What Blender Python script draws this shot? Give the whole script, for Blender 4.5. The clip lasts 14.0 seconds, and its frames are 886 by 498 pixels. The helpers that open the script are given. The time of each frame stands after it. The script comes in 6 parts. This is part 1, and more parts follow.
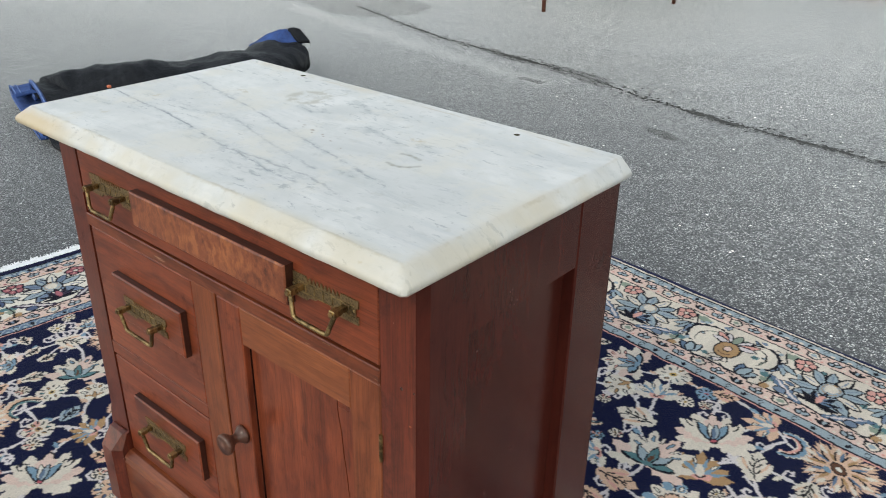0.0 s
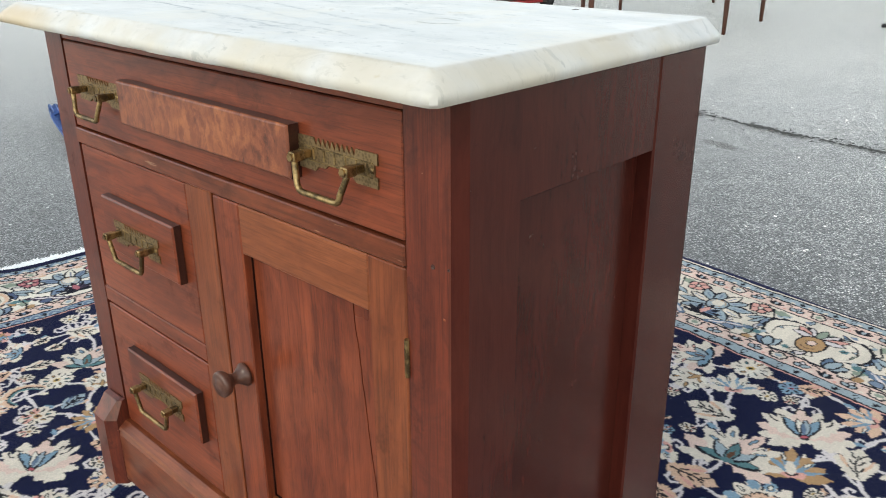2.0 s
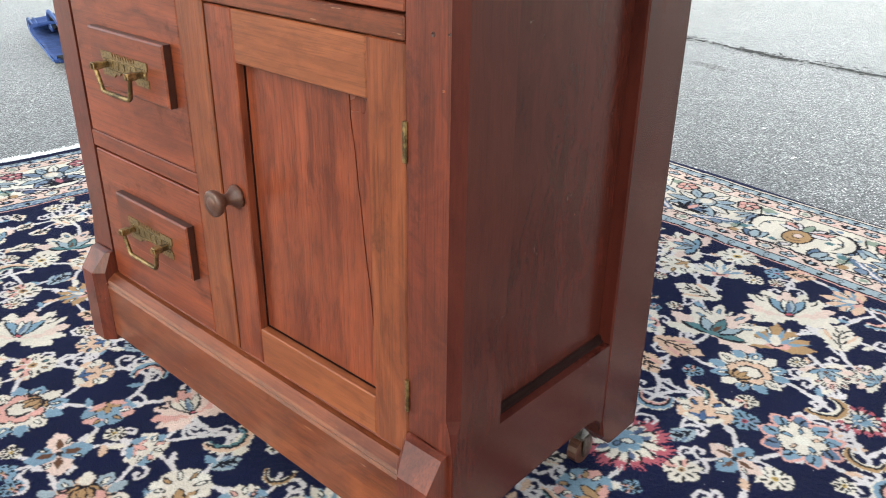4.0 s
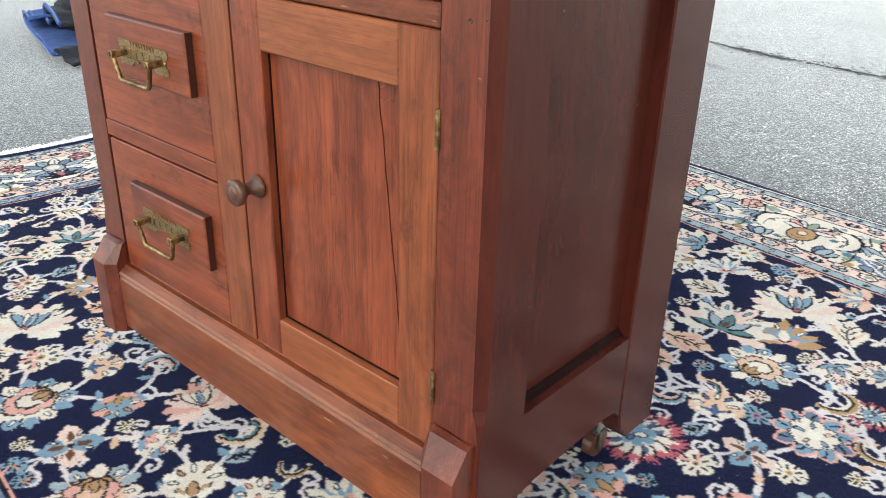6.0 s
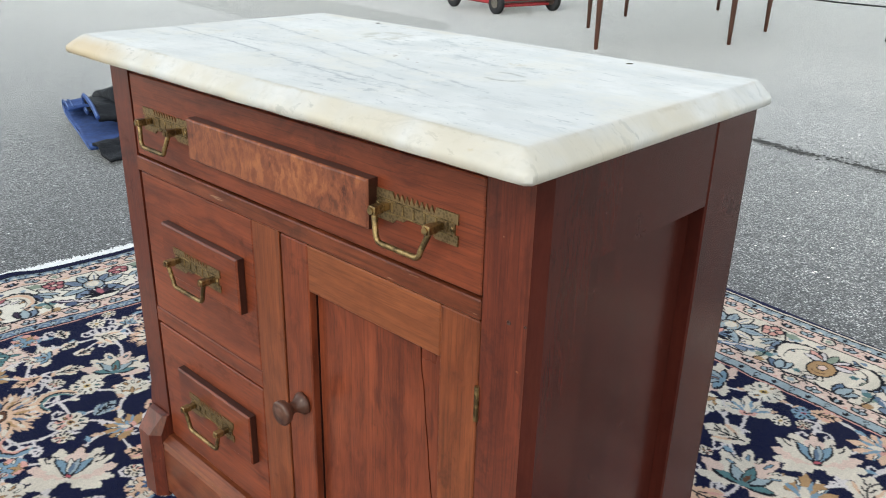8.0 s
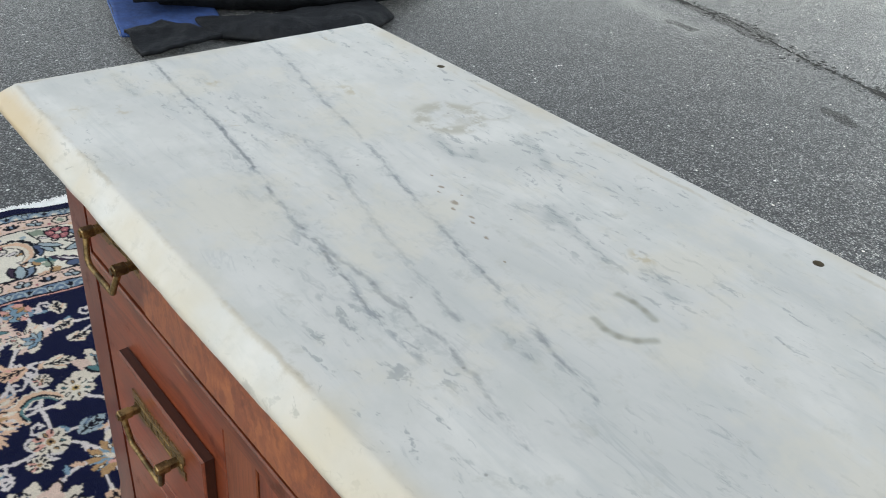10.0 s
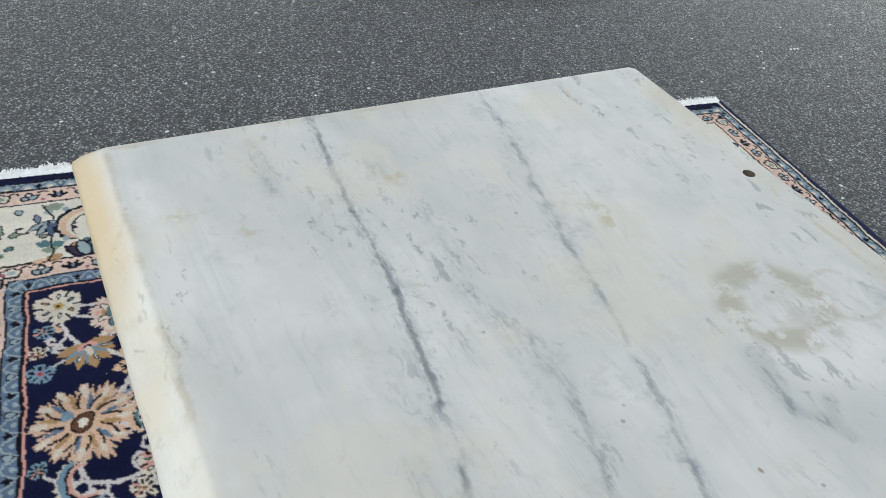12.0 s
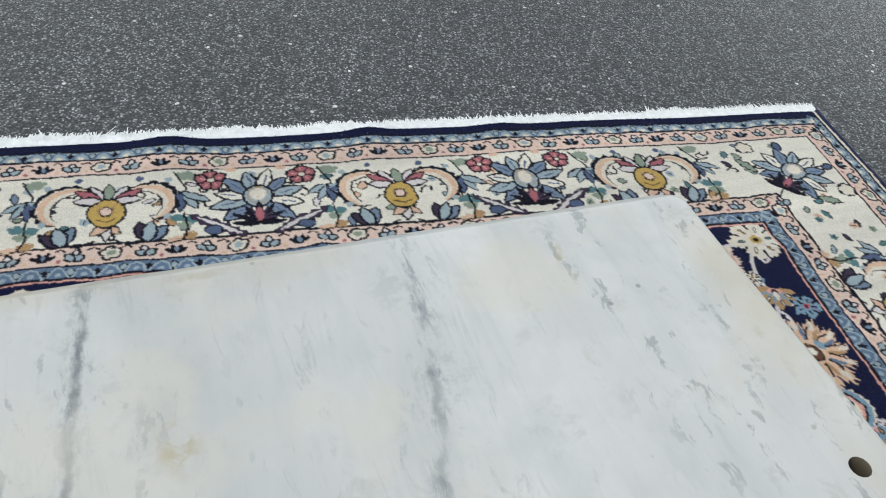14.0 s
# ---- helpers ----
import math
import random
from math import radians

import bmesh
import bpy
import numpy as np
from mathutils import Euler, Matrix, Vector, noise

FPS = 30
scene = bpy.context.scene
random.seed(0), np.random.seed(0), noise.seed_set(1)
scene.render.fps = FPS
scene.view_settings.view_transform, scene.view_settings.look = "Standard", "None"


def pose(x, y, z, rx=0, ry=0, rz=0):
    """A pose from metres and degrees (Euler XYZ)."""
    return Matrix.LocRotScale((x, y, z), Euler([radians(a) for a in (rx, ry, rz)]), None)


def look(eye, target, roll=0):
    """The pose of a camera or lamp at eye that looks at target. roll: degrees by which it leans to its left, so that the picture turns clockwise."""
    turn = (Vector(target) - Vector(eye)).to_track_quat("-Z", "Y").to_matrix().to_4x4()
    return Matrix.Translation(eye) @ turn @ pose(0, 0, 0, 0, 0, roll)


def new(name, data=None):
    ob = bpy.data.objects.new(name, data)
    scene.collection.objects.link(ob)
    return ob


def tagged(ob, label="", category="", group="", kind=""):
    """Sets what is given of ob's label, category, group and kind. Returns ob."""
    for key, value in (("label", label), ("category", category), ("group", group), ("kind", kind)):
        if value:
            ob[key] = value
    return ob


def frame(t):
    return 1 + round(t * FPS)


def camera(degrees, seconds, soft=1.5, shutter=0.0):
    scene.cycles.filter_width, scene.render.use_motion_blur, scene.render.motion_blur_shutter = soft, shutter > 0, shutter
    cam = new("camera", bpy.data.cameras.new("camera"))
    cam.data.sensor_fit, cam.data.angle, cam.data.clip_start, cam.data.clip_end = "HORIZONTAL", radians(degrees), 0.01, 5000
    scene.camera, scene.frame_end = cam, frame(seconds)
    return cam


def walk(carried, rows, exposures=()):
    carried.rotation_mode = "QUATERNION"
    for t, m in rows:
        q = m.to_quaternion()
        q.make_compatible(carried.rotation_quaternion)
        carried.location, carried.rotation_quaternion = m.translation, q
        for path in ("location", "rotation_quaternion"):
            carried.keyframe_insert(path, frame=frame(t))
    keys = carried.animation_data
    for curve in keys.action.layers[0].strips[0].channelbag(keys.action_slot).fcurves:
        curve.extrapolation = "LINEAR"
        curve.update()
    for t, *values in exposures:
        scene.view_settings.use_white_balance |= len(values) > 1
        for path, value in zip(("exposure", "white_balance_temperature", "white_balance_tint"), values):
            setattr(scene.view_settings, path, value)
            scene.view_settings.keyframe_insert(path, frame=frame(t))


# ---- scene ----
cam = camera(56.8, 14.0, soft=1.0)
PATH = [
    (0, (0.787, -0.494, 1.121), (-0.371, 0.876, 0.236), 1.0),
    (0.5, (0.747, -0.437, 0.99), (-0.47, 0.924, 0.175), 0.8),
    (1, (0.748, -0.414, 0.953), (-0.504, 0.941, 0.18), 0.3),
    (1.5, (0.726, -0.419, 0.913), (-0.546, 0.929, 0.161), -0.1),
    (2, (0.726, -0.417, 0.879), (-0.552, 0.925, 0.126), -0.4),
    (2.5, (0.727, -0.429, 0.848), (-0.549, 0.905, 0.079), -0.5),
    (3, (0.735, -0.44, 0.812), (-0.529, 0.889, 0.013), -0.3),
    (3.5, (0.749, -0.446, 0.772), (-0.492, 0.883, -0.062), 0.2),
    (3.7, (0.751, -0.452, 0.76), (-0.48, 0.879, -0.087), 0.4),
    (5.8, (0.734, -0.487, 0.723), (-0.455, 0.863, -0.151), 1.4),
    (6, (0.726, -0.485, 0.737), (-0.473, 0.867, -0.122), 1.4),
    (6.5, (0.714, -0.483, 0.777), (-0.514, 0.868, -0.04), 1.3),
    (7, (0.704, -0.481, 0.818), (-0.546, 0.871, 0.039), 1.2),
    (7.5, (0.699, -0.487, 0.861), (-0.563, 0.869, 0.108), 1.1),
    (8, (0.688, -0.478, 0.941), (-0.573, 0.872, 0.175), 1.4),
    (8.2, (0.675, -0.475, 0.987), (-0.585, 0.868, 0.205), 1.6),
    (10.3, (0.324, -0.161, 1.092), (-0.89, 0.955, -0.04), 6.6),
    (10.5, (0.291, -0.146, 1.093), (-0.931, 0.939, -0.06), 7.0),
    (11, (0.197, -0.106, 1.074), (-1.055, 0.892, -0.125), 7.7),
    (11.5, (0.124, -0.056, 1.063), (-1.17, 0.842, -0.17), 8.0),
    (12, (0.063, -0.051, 1.062), (-1.255, 0.764, -0.202), 7.9),
    (12.5, (-0.031, -0.06, 1.033), (-1.36, 0.7, -0.253), 7.7),
    (13, (-0.127, -0.025, 1.027), (-1.457, 0.702, -0.278), 8.0),
    (13.5, (-0.154, 0.051, 1.018), (-1.471, 0.748, -0.316), 8.8),
    (14, (-0.142, 0.134, 1.02), (-1.444, 0.779, -0.354), 9.5),
]
EXPOSURES = [(0.0, 0.86, 6500, 5), (1.0, 0.90, 6500, 5), (2.0, 1.10, 6500, 5), (3.0, 1.52, 6500, 5), (6.5, 1.56, 6500, 5), (7.0, 1.58, 6500, 5), (7.5, 1.36, 6500, 5), (8.0, 1.04, 6500, 5), (8.6, 0.94, 6500, 5), (10.3, 0.74, 6500, 5), (13.0, 0.78, 6500, 5), (14.0, 0.86, 6500, 5)]
walk(cam, [(t, look(eye, target, roll)) for t, eye, target, roll in PATH], EXPOSURES)

# ---- world and sun: bright hazy sky, the sun veiled by thin cloud ----
SUN_AZ, SUN_EL = radians(172), radians(42)
world = bpy.data.worlds.new("world")
scene.world = world
world.use_nodes = True
wn = world.node_tree.nodes
sky = wn.new("ShaderNodeTexSky")
sky.sky_type = "NISHITA"
sky.sun_disc = False
sky.sun_elevation, sky.sun_rotation = SUN_EL, SUN_AZ
sky.air_density, sky.dust_density, sky.ozone_density = 1.2, 0.7, 0.6
wn["Background"].inputs["Strength"].default_value = 0.15
veil = wn.new("ShaderNodeHueSaturation")  # high thin cloud takes most of the blue out of the sky
veil.inputs["Saturation"].default_value = 0.37
world.node_tree.links.new(sky.outputs["Color"], veil.inputs["Color"])
world.node_tree.links.new(veil.outputs["Color"], wn["Background"].inputs["Color"])
sun = new("sun", bpy.data.lights.new("sun", "SUN"))
sun.data.energy, sun.data.angle, sun.data.color = 0.36, radians(5), (1.0, 0.97, 0.93)
toward = Vector((math.sin(SUN_AZ) * math.cos(SUN_EL), math.cos(SUN_AZ) * math.cos(SUN_EL), math.sin(SUN_EL)))
sun.matrix_world = look(toward * 20, (0, 0, 0))


# ---- small builders ----
def lin(r, g, b):
    return tuple((c / 255 / 12.92) if c < 10.3 else ((c / 255 + 0.055) / 1.055) ** 2.4 for c in (r, g, b))


class Mat:
    """A node material with short helpers."""

    def __init__(self, name, rough=0.5, metal=0.0, coat=0.0, coat_rough=0.2):
        self.m = bpy.data.materials.new(name)
        self.m.use_nodes = True
        self.t = self.m.node_tree
        self.b = self.t.nodes["Principled BSDF"]
        self.b.inputs["Roughness"].default_value = rough
        self.b.inputs["Metallic"].default_value = metal
        self.b.inputs["Coat Weight"].default_value = coat
        self.b.inputs["Coat Roughness"].default_value = coat_rough

    def put(self, socket, value):
        if isinstance(value, bpy.types.NodeSocket):
            self.t.links.new(value, socket)
        elif isinstance(value, (tuple, list)) and len(value) == 3 and socket.type == "RGBA":
            socket.default_value = (*value, 1)
        else:
            socket.default_value = value

    def coords(self, scale=(1, 1, 1), shift=(0, 0, 0), rot=(0, 0, 0), rand=0.0):
        n = self.t.nodes.new("ShaderNodeTexCoord").outputs["Object"]
        if rand:
            r = self.t.nodes.new("ShaderNodeObjectInfo").outputs["Random"]
            n = self.vec("ADD", n, self.vec("SCALE", (1.0, 1.7, 2.3), scale=self.math("MULTIPLY", r, rand)))
        p = self.t.nodes.new("ShaderNodeMapping")
        self.put(p.inputs["Vector"], n)
        p.inputs["Scale"].default_value, p.inputs["Location"].default_value = scale, shift
        p.inputs["Rotation"].default_value = [radians(a) for a in rot]
        return p.outputs["Vector"]

    def noise(self, v, scale, detail=4, rough=0.55, dist=0.0, out="Fac"):
        n = self.t.nodes.new("ShaderNodeTexNoise")
        self.put(n.inputs["Vector"], v)
        for k, x in (("Scale", scale), ("Detail", detail), ("Roughness", rough), ("Distortion", dist)):
            n.inputs[k].default_value = x
        return n.outputs[out]

    def voronoi(self, v, scale, feature="F1", out="Distance"):
        n = self.t.nodes.new("ShaderNodeTexVoronoi")
        n.feature = feature
        self.put(n.inputs["Vector"], v)
        n.inputs["Scale"].default_value = scale
        return n.outputs[out]

    def math(self, op, a, b=0.0, c=0.0, clamp=False):
        n = self.t.nodes.new("ShaderNodeMath")
        n.operation, n.use_clamp = op, clamp
        for s, x in zip(n.inputs, (a, b, c)):
            self.put(s, x)
        return n.outputs[0]

    def vec(self, op, a, b=(0, 0, 0), scale=None):
        n = self.t.nodes.new("ShaderNodeVectorMath")
        n.operation = op
        self.put(n.inputs[0], a)
        if op not in ("SCALE", "LENGTH"):
            self.put(n.inputs[1], b)
        if scale is not None:
            self.put(n.inputs["Scale"], scale)
        return n.outputs["Value" if op in ("LENGTH", "DISTANCE", "DOT_PRODUCT") else "Vector"]

    def ramp(self, fac, *stops):
        n = self.t.nodes.new("ShaderNodeValToRGB")
        self.put(n.inputs["Fac"], fac)
        e = n.color_ramp.elements
        while len(e) < len(stops):
            e.new(0.5)
        for k, (p, c) in zip(e, stops):
            k.position = p
            k.color = (c, c, c, 1) if isinstance(c, (int, float)) else (*c, 1)
        return n.outputs["Color"]

    def mix(self, fac, a, b, blend="MIX"):
        n = self.t.nodes.new("ShaderNodeMix")
        n.data_type, n.blend_type = "RGBA", blend
        self.put(n.inputs[0], fac)
        self.put(n.inputs[6], a)
        self.put(n.inputs[7], b)
        return n.outputs[2]

    def smooth(self, x, lo, hi):
        """1 where x is under lo, 0 over hi."""
        n = self.t.nodes.new("ShaderNodeMapRange")
        n.interpolation_type = "SMOOTHSTEP"
        self.put(n.inputs[0], x)
        for k, v in zip((1, 2, 3, 4), (lo, hi, 1.0, 0.0)):
            n.inputs[k].default_value = v
        return n.outputs[0]

    def near(self, v, a, b, wide):
        """1 on the stretch from a to b in plan, falling to 0 at wide from it."""
        a, b = Vector((*a, 0)), Vector((*b, 0))
        d = b - a
        rel = self.vec("SUBTRACT", self.vec("MULTIPLY", v, (1, 1, 0)), tuple(a))
        t = self.math("MULTIPLY", self.vec("DOT_PRODUCT", rel, tuple(d)), 1 / d.length_squared, clamp=True)
        gone = self.vec("SUBTRACT", rel, self.vec("SCALE", tuple(d), scale=t))
        return self.smooth(self.vec("LENGTH", gone), wide * 0.1, wide)

    def bump(self, height, strength=0.3, dist=0.002):
        n = self.t.nodes.new("ShaderNodeBump")
        n.inputs["Strength"].default_value, n.inputs["Distance"].default_value = strength, dist
        self.put(n.inputs["Height"], height)
        self.put(self.b.inputs["Normal"], n.outputs["Normal"])

    def color(self, value):
        self.put(self.b.inputs["Base Color"], value)
        return self

    def roughness(self, value):
        self.put(self.b.inputs["Roughness"], value)
        return self


def wood(name, axis, dark, light, rough=0.30, figure=0.0, coat=0.12, pop=1.25, gloss=0.5, worn=False, streak=1.0, tint=(1.0, 0.86, 0.74)):
    """Old varnished wood with the grain along an axis: fine dark pores, soft flame figure, scuffs and nicks."""
    w = Mat(name, rough, coat=coat, coat_rough=0.2)
    along = [46, 46, 46]
    along["xyz".index(axis)] = 2.2
    v = w.coords(tuple(along), rand=3.0)
    sway = w.vec("SCALE", w.vec("SUBTRACT", w.noise(w.coords((5, 5, 5), rand=3.0), 1.0, 3, out="Color"), (0.5, 0.5, 0.5)), scale=4.5 + figure)
    grain = w.noise(w.vec("ADD", v, sway), 1.0, 7, 0.68, 0.25)
    fine = [430, 430, 430]
    fine["xyz".index(axis)] = 13
    pores = w.noise(w.coords(tuple(fine), rand=3.0), 1.0, 4, 0.7)
    lines = [150, 150, 150]
    lines["xyz".index(axis)] = 3.5
    line = w.noise(w.coords(tuple(lines), rand=4.0), 1.0, 5, 0.7)
    broad = w.noise(w.coords((5, 5, 5), rand=5.0), 1.2, 4)
    tone = w.math("ADD", w.math("MULTIPLY", grain, 0.75), w.math("MULTIPLY", broad, 0.30))
    mid = tuple(0.45 * p + 0.55 * q for p, q in zip(dark, light))
    c = w.ramp(tone, (0.53 - 0.19 / pop, dark), (0.53, mid), (0.53 + 0.21 / pop, light))
    c = w.mix(w.math("MULTIPLY", w.smooth(line, 0.38, 0.58), 0.30 * streak), c, tuple(0.8 * p for p in dark))
    c = w.mix(w.math("MULTIPLY", w.smooth(pores, 0.36, 0.52), 0.45 * streak), c, tuple(0.5 * p for p in dark))
    soil = w.smooth(w.noise(w.coords((7, 7, 7), rand=5.0), 2.0, 7, 0.75), 0.31, 0.42)
    c = w.mix(w.math("MULTIPLY", soil, 0.45), c, tuple(0.4 * p for p in dark))
    chips = w.math("MULTIPLY", w.smooth(w.voronoi(w.coords(rand=5.0), 75), 0.03, 0.06), w.smooth(w.noise(w.coords(rand=5.0), 14, 3), 0.35, 0.41))
    c = w.mix(w.math("MULTIPLY", chips, 0.6), c, (0.34, 0.20, 0.13))
    if worn:  # finish rubbed through to ochre wood, with dark soil at the rims of the patches
        rub = w.noise(w.coords((9, 30, 30), rand=2.0), 1.0, 6, 0.7)
        c = w.mix(w.math("MULTIPLY", w.smooth(rub, 0.36, 0.46), 0.32), c, tuple(0.4 * p for p in dark))
        c = w.mix(w.math("MULTIPLY", w.smooth(rub, 0.28, 0.38), 0.45), c, (0.33, 0.125, 0.040))
        nick = w.noise(w.coords((26, 240, 240), rand=2.0), 1.0, 3, 0.6)
        c = w.mix(w.math("MULTIPLY", w.smooth(nick, 0.26, 0.31), 0.6), c, (0.40, 0.24, 0.14))
    w.color(c)
    w.b.inputs["Specular IOR Level"].default_value = gloss
    w.b.inputs["Specular Tint"].default_value = (*tint, 1.0)  # amber varnish
    w.roughness(w.math("ADD", w.math("MULTIPLY", w.math("ADD", broad, soil), 0.10 * streak + 0.02), rough - 0.06))
    w.bump(w.math("ADD", w.math("MULTIPLY", line, 0.5), pores), 0.10, 0.0006)
    return w.m


def part(name, bm, material, parent, label="", smooth=False):
    """One mesh under a thing or a part; the bmesh is in the thing's own space."""
    me = bpy.data.meshes.new(name)
    bmesh.ops.recalc_face_normals(bm, faces=bm.faces)
    for f in bm.faces:
        f.smooth = smooth
    bm.to_mesh(me)
    bm.free()
    for m in material if isinstance(material, (list, tuple)) else [material]:
        me.materials.append(m)
    ob = new(name, me)
    ob.parent = parent
    if label:
        ob["label"] = label
    return ob


def thing(name, label, category, at=(0, 0, 0), turn=0.0, group="", kind=""):
    ob = new(name)
    ob.empty_display_size = 0.05
    ob.matrix_basis = pose(*at, 0, 0, turn)
    return tagged(ob, label, category, group, kind)


def box(x0, x1, y0, y1, z0, z1, bevel=0.0015, bm=None, seg=1):
    bm = bm or bmesh.new()
    made = bmesh.ops.create_cube(bm, size=1)["verts"]
    for v in made:
        v.co = Vector((x0 + (v.co.x + 0.5) * (x1 - x0), y0 + (v.co.y + 0.5) * (y1 - y0), z0 + (v.co.z + 0.5) * (z1 - z0)))
    if bevel:
        edges = {e for v in made for e in v.link_edges}
        bmesh.ops.bevel(bm, geom=list(edges), offset=bevel, segments=seg, affect="EDGES", profile=0.5)
    return bm


def prism(points, y0, y1, bm=None, axis="y", bevel=0.0):
    """A flat outline pushed from y0 to y1 along an axis."""
    bm = bm or bmesh.new()

    def at(p, d):
        return {"y": (p[0], d, p[1]), "x": (d, p[0], p[1]), "z": (p[0], p[1], d)}[axis]

    a = [bm.verts.new(at(p, y0)) for p in points]
    b = [bm.verts.new(at(p, y1)) for p in points]
    bm.faces.new(a)
    bm.faces.new(b[::-1])
    for i in range(len(a)):
        j = (i + 1) % len(a)
        bm.faces.new((a[i], b[i], b[j], a[j]))
    bmesh.ops.recalc_face_normals(bm, faces=bm.faces)
    if bevel:
        bmesh.ops.bevel(bm, geom=list(bm.edges), offset=bevel, segments=1, affect="EDGES", profile=0.5)
    return bm


def lathe(profile, m=Matrix(), sides=24, bm=None):
    """Rings of (radius, height) about z, taken by m."""
    bm = bm or bmesh.new()
    rings = []
    for r, h in profile:
        rings.append([bm.verts.new(m @ Vector((r * math.cos(2 * math.pi * k / sides), r * math.sin(2 * math.pi * k / sides), h))) for k in range(sides)])
    for a, b in zip(rings, rings[1:]):
        for k in range(sides):
            bm.faces.new((a[k], a[(k + 1) % sides], b[(k + 1) % sides], b[k]))
    bm.faces.new(rings[0][::-1])
    bm.faces.new(rings[-1])
    return bm


def tube(points, radius, sides=10, bm=None):
    """A rod along points; radius a number or one for each point."""
    bm = bm or bmesh.new()
    pts = [Vector(p) for p in points]
    rings, side = [], None
    for i, p in enumerate(pts):
        d = (pts[min(i + 1, len(pts) - 1)] - pts[max(i - 1, 0)]).normalized()
        side = (side - d * side.dot(d)).normalized() if side else d.orthogonal().normalized()
        up = d.cross(side)
        r = radius[i] if isinstance(radius, (list, tuple)) else radius
        rings.append([bm.verts.new(p + r * (math.cos(2 * math.pi * k / sides) * side + math.sin(2 * math.pi * k / sides) * up)) for k in range(sides)])
    for a, b in zip(rings, rings[1:]):
        for k in range(sides):
            bm.faces.new((a[k], a[(k + 1) % sides], b[(k + 1) % sides], b[k]))
    bm.faces.new(rings[0][::-1])
    bm.faces.new(rings[-1])
    return bm


# ---- materials ----
MAHOGANY_D, MAHOGANY_L = (0.080, 0.0155, 0.0075), (0.265, 0.060, 0.023)
wood_z = wood("stained_wood_upright", "z", MAHOGANY_D, MAHOGANY_L)
wood_x = wood("stained_wood_level", "x", MAHOGANY_D, MAHOGANY_L)
wood_pale_x = wood("honey_wood_level", "x", (0.150, 0.040, 0.015), (0.300, 0.090, 0.032))
wood_pale_z = wood("honey_wood_upright", "z", (0.105, 0.025, 0.010), (0.270, 0.074, 0.026))
# the case wood again, darkened so its colour carries the shade on the sides
wood_side = wood("shaded_side_wood", "z", (0.036, 0.0075, 0.0055), (0.068, 0.0140, 0.0090), 0.27, coat=0.0, gloss=0.34, streak=0.35, tint=(1.0, 0.72, 0.58))
wood_post = wood("dark_red_post_wood", "z", (0.055, 0.011, 0.007), (0.165, 0.034, 0.016), figure=5.0)
wood_base = wood("worn_base_wood", "x", (0.090, 0.021, 0.009), (0.260, 0.073, 0.026), worn=True)
wood_rail = wood("rubbed_rail_wood", "x", (0.068, 0.015, 0.007), (0.230, 0.058, 0.022), worn=True)
mu = Mat("burl_veneer", 0.34, coat=0.2, coat_rough=0.22)
vb = mu.vec("ADD", mu.coords((1, 1, 1)), mu.vec("SCALE", mu.vec("SUBTRACT", mu.noise(mu.coords(), 34, 5, 0.65, out="Color"), (0.5, 0.5, 0.5)), scale=0.030))
curl = mu.noise(mu.vec("MULTIPLY", vb, (120, 120, 20)), 1.0, 5, 0.6, 0.8)
lobes = mu.noise(mu.coords(), 26, 3, 0.5, 1.5)
c = mu.ramp(mu.math("ADD", mu.math("MULTIPLY", curl, 0.6), mu.math("MULTIPLY", lobes, 0.45)), (0.36, (0.070, 0.017, 0.008)), (0.53, (0.200, 0.056, 0.022)), (0.72, (0.370, 0.125, 0.044)))
mu.color(c)
mu.bump(curl, 0.08, 0.0006)
wood_burl = mu.m
# near-black wood: painted shade for plaque edges, and the fill of dents
wood_edge = wood("edge_shade_and_dent_wood", "x", (0.020, 0.007, 0.005), (0.060, 0.018, 0.011), 0.35)
wood_knob = wood("dark_turned_wood", "x", (0.045, 0.018, 0.012), (0.13, 0.055, 0.035), 0.3)
md = Mat("dusty_moulding", 0.8)
md.color(md.ramp(md.noise(md.coords(), 55, 5, 0.7), (0.45, (0.012, 0.004, 0.003)), (0.74, (0.018, 0.009, 0.007)), (0.92, (0.05, 0.042, 0.036))))
md.b.inputs["Specular IOR Level"].default_value = 0.06
dusty = md.m
inside = Mat("unlit_inside", 0.9).color((0.02, 0.012, 0.008)).m

mb = Mat("aged_brass", 0.42, 1.0)
v = mb.coords()
mb.color(mb.mix(mb.smooth(mb.noise(v, 60, 6, 0.7), 0.40, 0.62), (0.42, 0.285, 0.125), (0.12, 0.083, 0.042)))
mb.roughness(mb.math("ADD", 0.3, mb.math("MULTIPLY", mb.noise(v, 140, 3), 0.3)))
mb.bump(mb.noise(v, 500, 3), 0.2, 0.0005)
brass = mb.m
mb = Mat("stamped_brass", 0.5, 1.0)
v = mb.coords()
stamp = mb.voronoi(mb.coords((330, 330, 330)), 1.0)
mb.color(mb.mix(mb.smooth(stamp, 0.25, 0.6), (0.31, 0.215, 0.110), (0.20, 0.140, 0.072)))
mb.bump(mb.math("ADD", stamp, mb.noise(v, 300, 3)), 0.22, 0.0005)
stamped = mb.m

